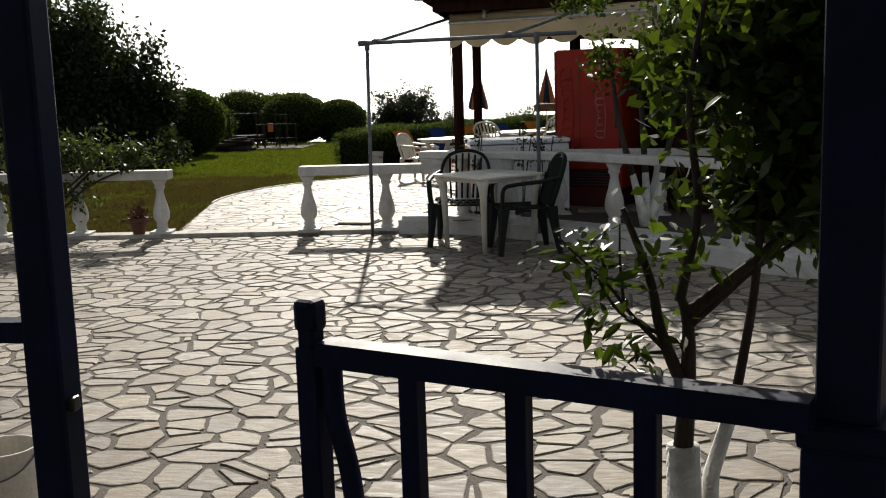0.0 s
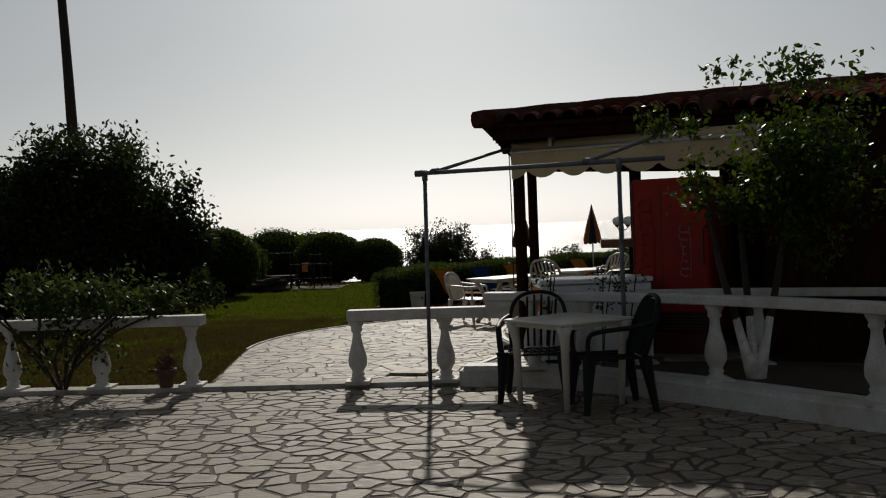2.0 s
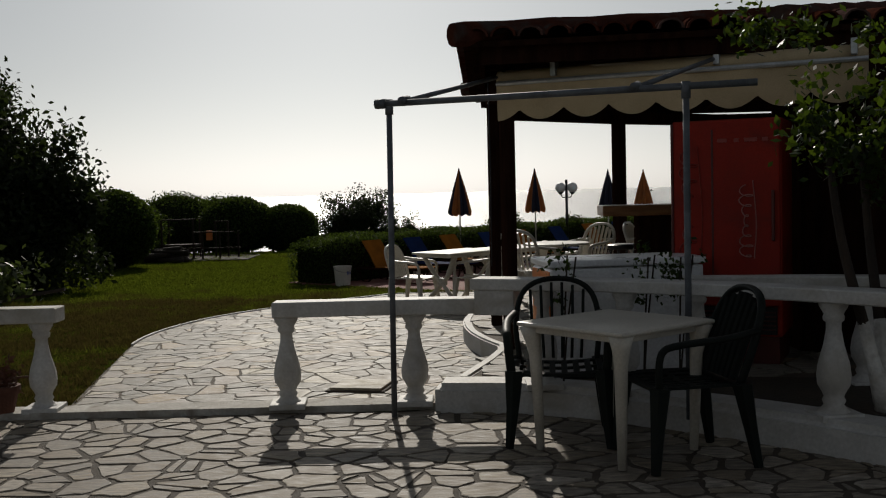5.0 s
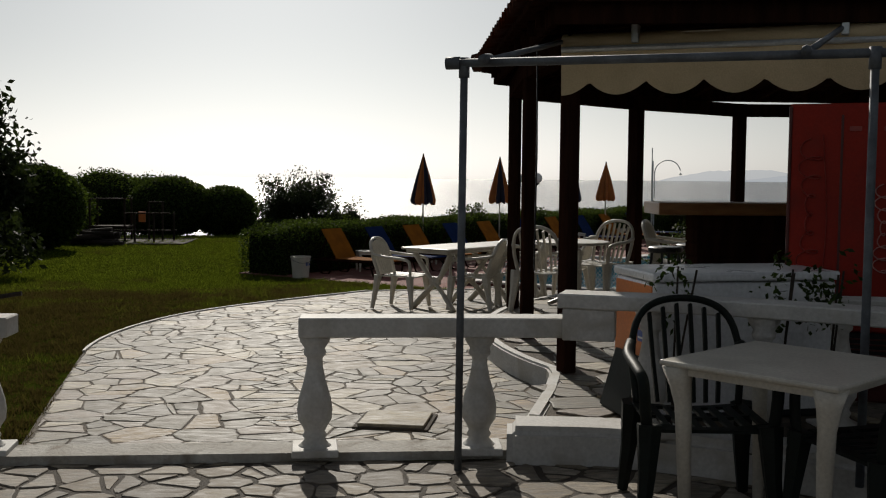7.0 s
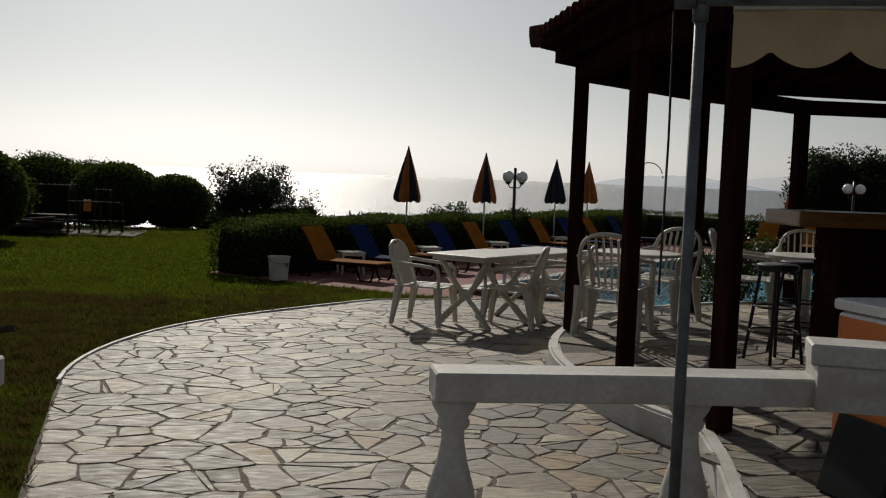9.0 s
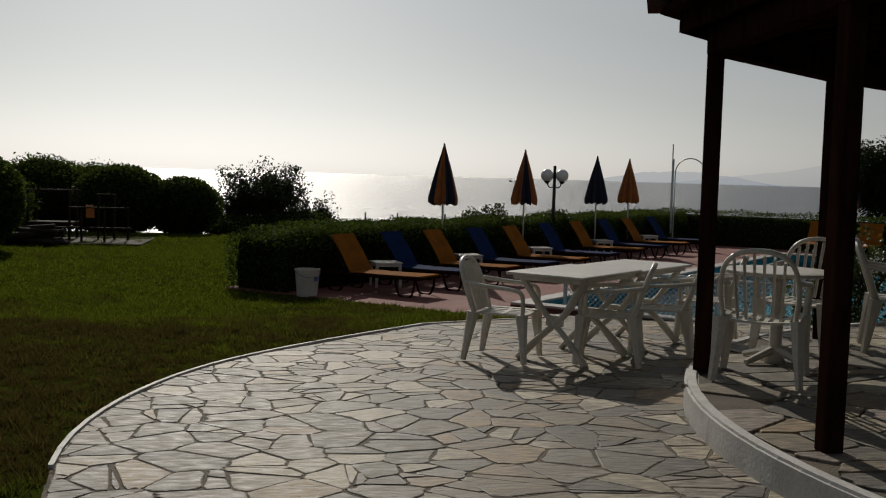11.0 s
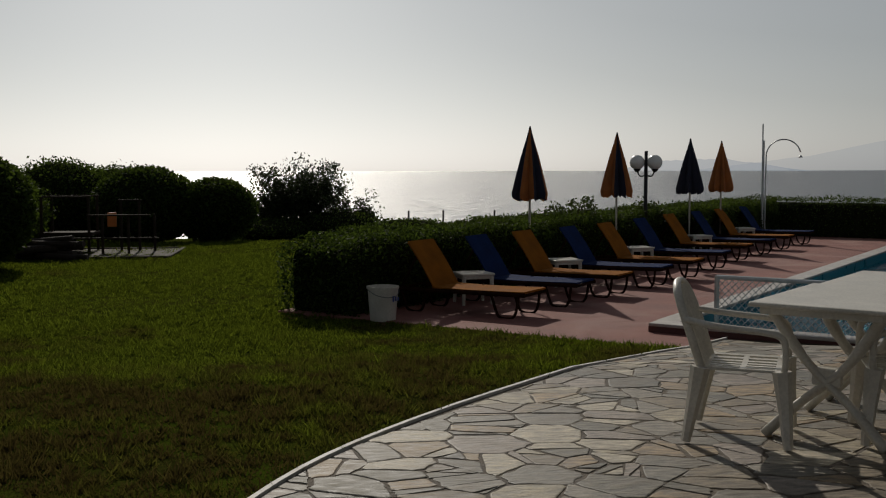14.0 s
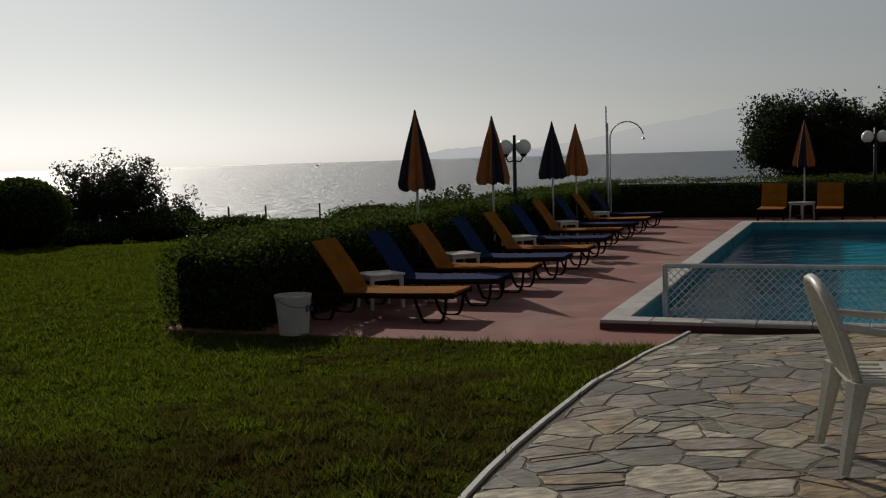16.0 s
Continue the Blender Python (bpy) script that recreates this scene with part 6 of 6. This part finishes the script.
def split_stone(poly, r, cuts):
    """Some stones are broken once or twice across, at a slant and off the middle."""
    if r.random() > cuts:
        return [poly]
    cx, cy = sum(q[0] for q in poly) / len(poly), sum(q[1] for q in poly) / len(poly)
    turn = r.uniform(0, math.pi) if r.random() < 0.5 else r.gauss(math.pi / 2, 0.35)
    nx, ny = math.cos(turn), math.sin(turn)
    f = r.uniform(-0.07, 0.07)
    out = []
    for sgn in (1, -1):
        q = clip(poly, cx + nx * f, cy + ny * f, nx * sgn, ny * sgn)
        if len(q) > 2:
            out += split_stone(q, r, cuts * 0.3)
    return out


def clip(poly, mx, my, nx, ny):
    out = []
    for k in range(len(poly)):
        a_, b_ = poly[k], poly[(k + 1) % len(poly)]
        da, db = (a_[0] - mx) * nx + (a_[1] - my) * ny, (b_[0] - mx) * nx + (b_[1] - my) * ny
        if da <= 0:
            out.append(a_)
        if da * db < 0:
            t = da / (da - db)
            out.append((a_[0] + (b_[0] - a_[0]) * t, a_[1] + (b_[1] - a_[1]) * t))
    return out


def shrink(poly, gap):
    src = list(poly)
    for k in range(len(src)):
        a_, b_ = src[k], src[(k + 1) % len(src)]
        dx, dy = b_[0] - a_[0], b_[1] - a_[1]
        n = math.hypot(dx, dy)
        if n > 1e-6:
            nx, ny = dy / n, -dx / n
            poly = clip(poly, a_[0] - nx * gap, a_[1] - ny * gap, nx, ny)
            if len(poly) < 3:
                return []
    return [p for k, p in enumerate(poly) if math.hypot(p[0] - poly[k - 1][0], p[1] - poly[k - 1][1]) > 0.006]


def stone(poly, zf, rise, r, cut=0.18):
    """Corners and faces of one flagstone: rounded outline, worn rim, sides down into the joint."""
    pts = []
    for k in range(len(poly)):
        a_, b_, c_ = poly[k - 1], poly[k], poly[(k + 1) % len(poly)]
        e = r.uniform(0.06, cut)
        pts.append((b_[0] + (a_[0] - b_[0]) * e, b_[1] + (a_[1] - b_[1]) * e))
        pts.append((b_[0] + (c_[0] - b_[0]) * e, b_[1] + (c_[1] - b_[1]) * e))
    pts = [(x + r.uniform(-0.009, 0.009), y + r.uniform(-0.009, 0.009)) for x, y in pts]
    cx, cy = sum(q[0] for q in pts) / len(pts), sum(q[1] for q in pts) / len(pts)
    worn = []
    for k in range(0, len(pts), 2):
        a_, b_, c_ = pts[k], pts[k + 1], pts[(k + 2) % len(pts)]
        f, inn = r.uniform(0.3, 0.7), r.uniform(-0.03, 0.10)
        mx, my = b_[0] + (c_[0] - b_[0]) * f, b_[1] + (c_[1] - b_[1]) * f
        worn += [a_, b_, (mx + (cx - mx) * inn, my + (cy - my) * inn)]
    pts = worn
    n = len(pts)
    rise *= r.uniform(0.6, 1.25)
    tx, ty = r.uniform(-0.006, 0.006), r.uniform(-0.006, 0.006)
    vs = [(x, y, zf(y) - 0.02) for x, y in pts] + [(x, y, zf(y) + rise * 0.6 + (x - cx) * tx + (y - cy) * ty) for x, y in pts]
    vs += [(cx + (x - cx) * 0.955, cy + (y - cy) * 0.955, zf(y) + rise + (x - cx) * tx + (y - cy) * ty) for x, y in pts]
    fs = [tuple(range(2 * n, 3 * n))]
    for k in range(n):
        j = (k + 1) % n
        fs += [(k, j, n + j, n + k), (n + k, n + j, 2 * n + j, 2 * n + k)]
    return vs, fs


def pave(owner, cells, zf, rise, gap, material, near, seed, clip_lines=()):
    r = random.Random(seed)
    rest_v, rest_f, count = [], [], 0
    for (px, py), poly in cells:
        for mx, my, nx, ny in clip_lines:
            poly = clip(poly, mx, my, nx, ny)
            if len(poly) < 3:
                break
        if len(poly) < 3:
            continue
        poly = shrink(poly, gap * r.uniform(0.5, 1.8))
        if len(poly) < 3:
            continue
        area = abs(sum(poly[k - 1][0] * poly[k][1] - poly[k][0] * poly[k - 1][1] for k in range(len(poly)))) / 2
        if area < 0.003:
            continue
        vs, fs = stone(poly, zf, rise, r)
        if near(px, py) and count < 300:
            me = bpy.data.meshes.new("flagstone")
            me.from_pydata(vs, [], fs)
            me.materials.append(material)
            ob = new("flagstone", me)
            ob.parent = owner
            count += 1
        else:
            off = len(rest_v)
            rest_v += vs
            rest_f += [tuple(off + k for k in f) for f in fs]
    if rest_v:
        me = bpy.data.meshes.new("flagstones")
        me.from_pydata(rest_v, [], rest_f)
        me.materials.append(material)
        ob = new("flagstones", me)
        ob.parent = owner
        ob["kind"] = "stuff"


terrace = bpy.data.objects["floor_terrace"]
path = bpy.data.objects["path_bed"]
barfloor = bpy.data.objects["floor_bar"]
pave(terrace, crazy_cells(-10, 6, 1.6, 12.0, 0.24, 1, 1.08, 1.0, 0.05, 0.28), lambda y: 0.0, 0.007, 0.0135, STONE, lambda x, y: -2.0 < x < 1.6 and 3.4 < y < 8.6, 11, [(0, 11.87, 0, 1)])
edge_lines = []
for a_, b_ in zip(EDGE, EDGE[1:]):
    if a_.y > 23.2:
        break
    dx, dy = b_.x - a_.x, b_.y - a_.y
    n = math.hypot(dx, dy)
    edge_lines.append((a_.x + dy / n * 0.005, a_.y - dx / n * 0.005, -dy / n, dx / n))
fe = uv(PATH_END - 0.03, 2)
edge_lines.append((fe.x, fe.y, U.x, U.y))
edge_lines.append((0, 12.13, 0, -1))
pave(path, (c for c in crazy_cells(-5, 6, 12.0, 24.5, 0.275, 2, 1.12, 1.3, 0.14, 0.5) if not ((c[0][0] - BAR.x) ** 2 + (c[0][1] - BAR.y) ** 2 < 4.4 ** 2)), lambda y: lvl(y) - 0.012, 0.005, 0.005, STONE_PATH, lambda x, y: x < 0.6 and 13 < y < 21.5, 12, edge_lines)
pave(barfloor, (c for c in crazy_cells(-0.3, 4.8, 12.0, 20, 0.36, 3, 1.1, 1.2, 0.10, 0.5) if (c[0][0] - BAR.x) ** 2 + (c[0][1] - BAR.y) ** 2 < 4.70 ** 2 or (12.12 < c[0][1] < 13.6 and c[0][0] > -0.23 + (c[0][1] - 12.05) * 0.27)), lambda y: FLOOR_Z - 0.001, 0.005, 0.007, STONE_PATH, lambda x, y: x < 2.6, 13)
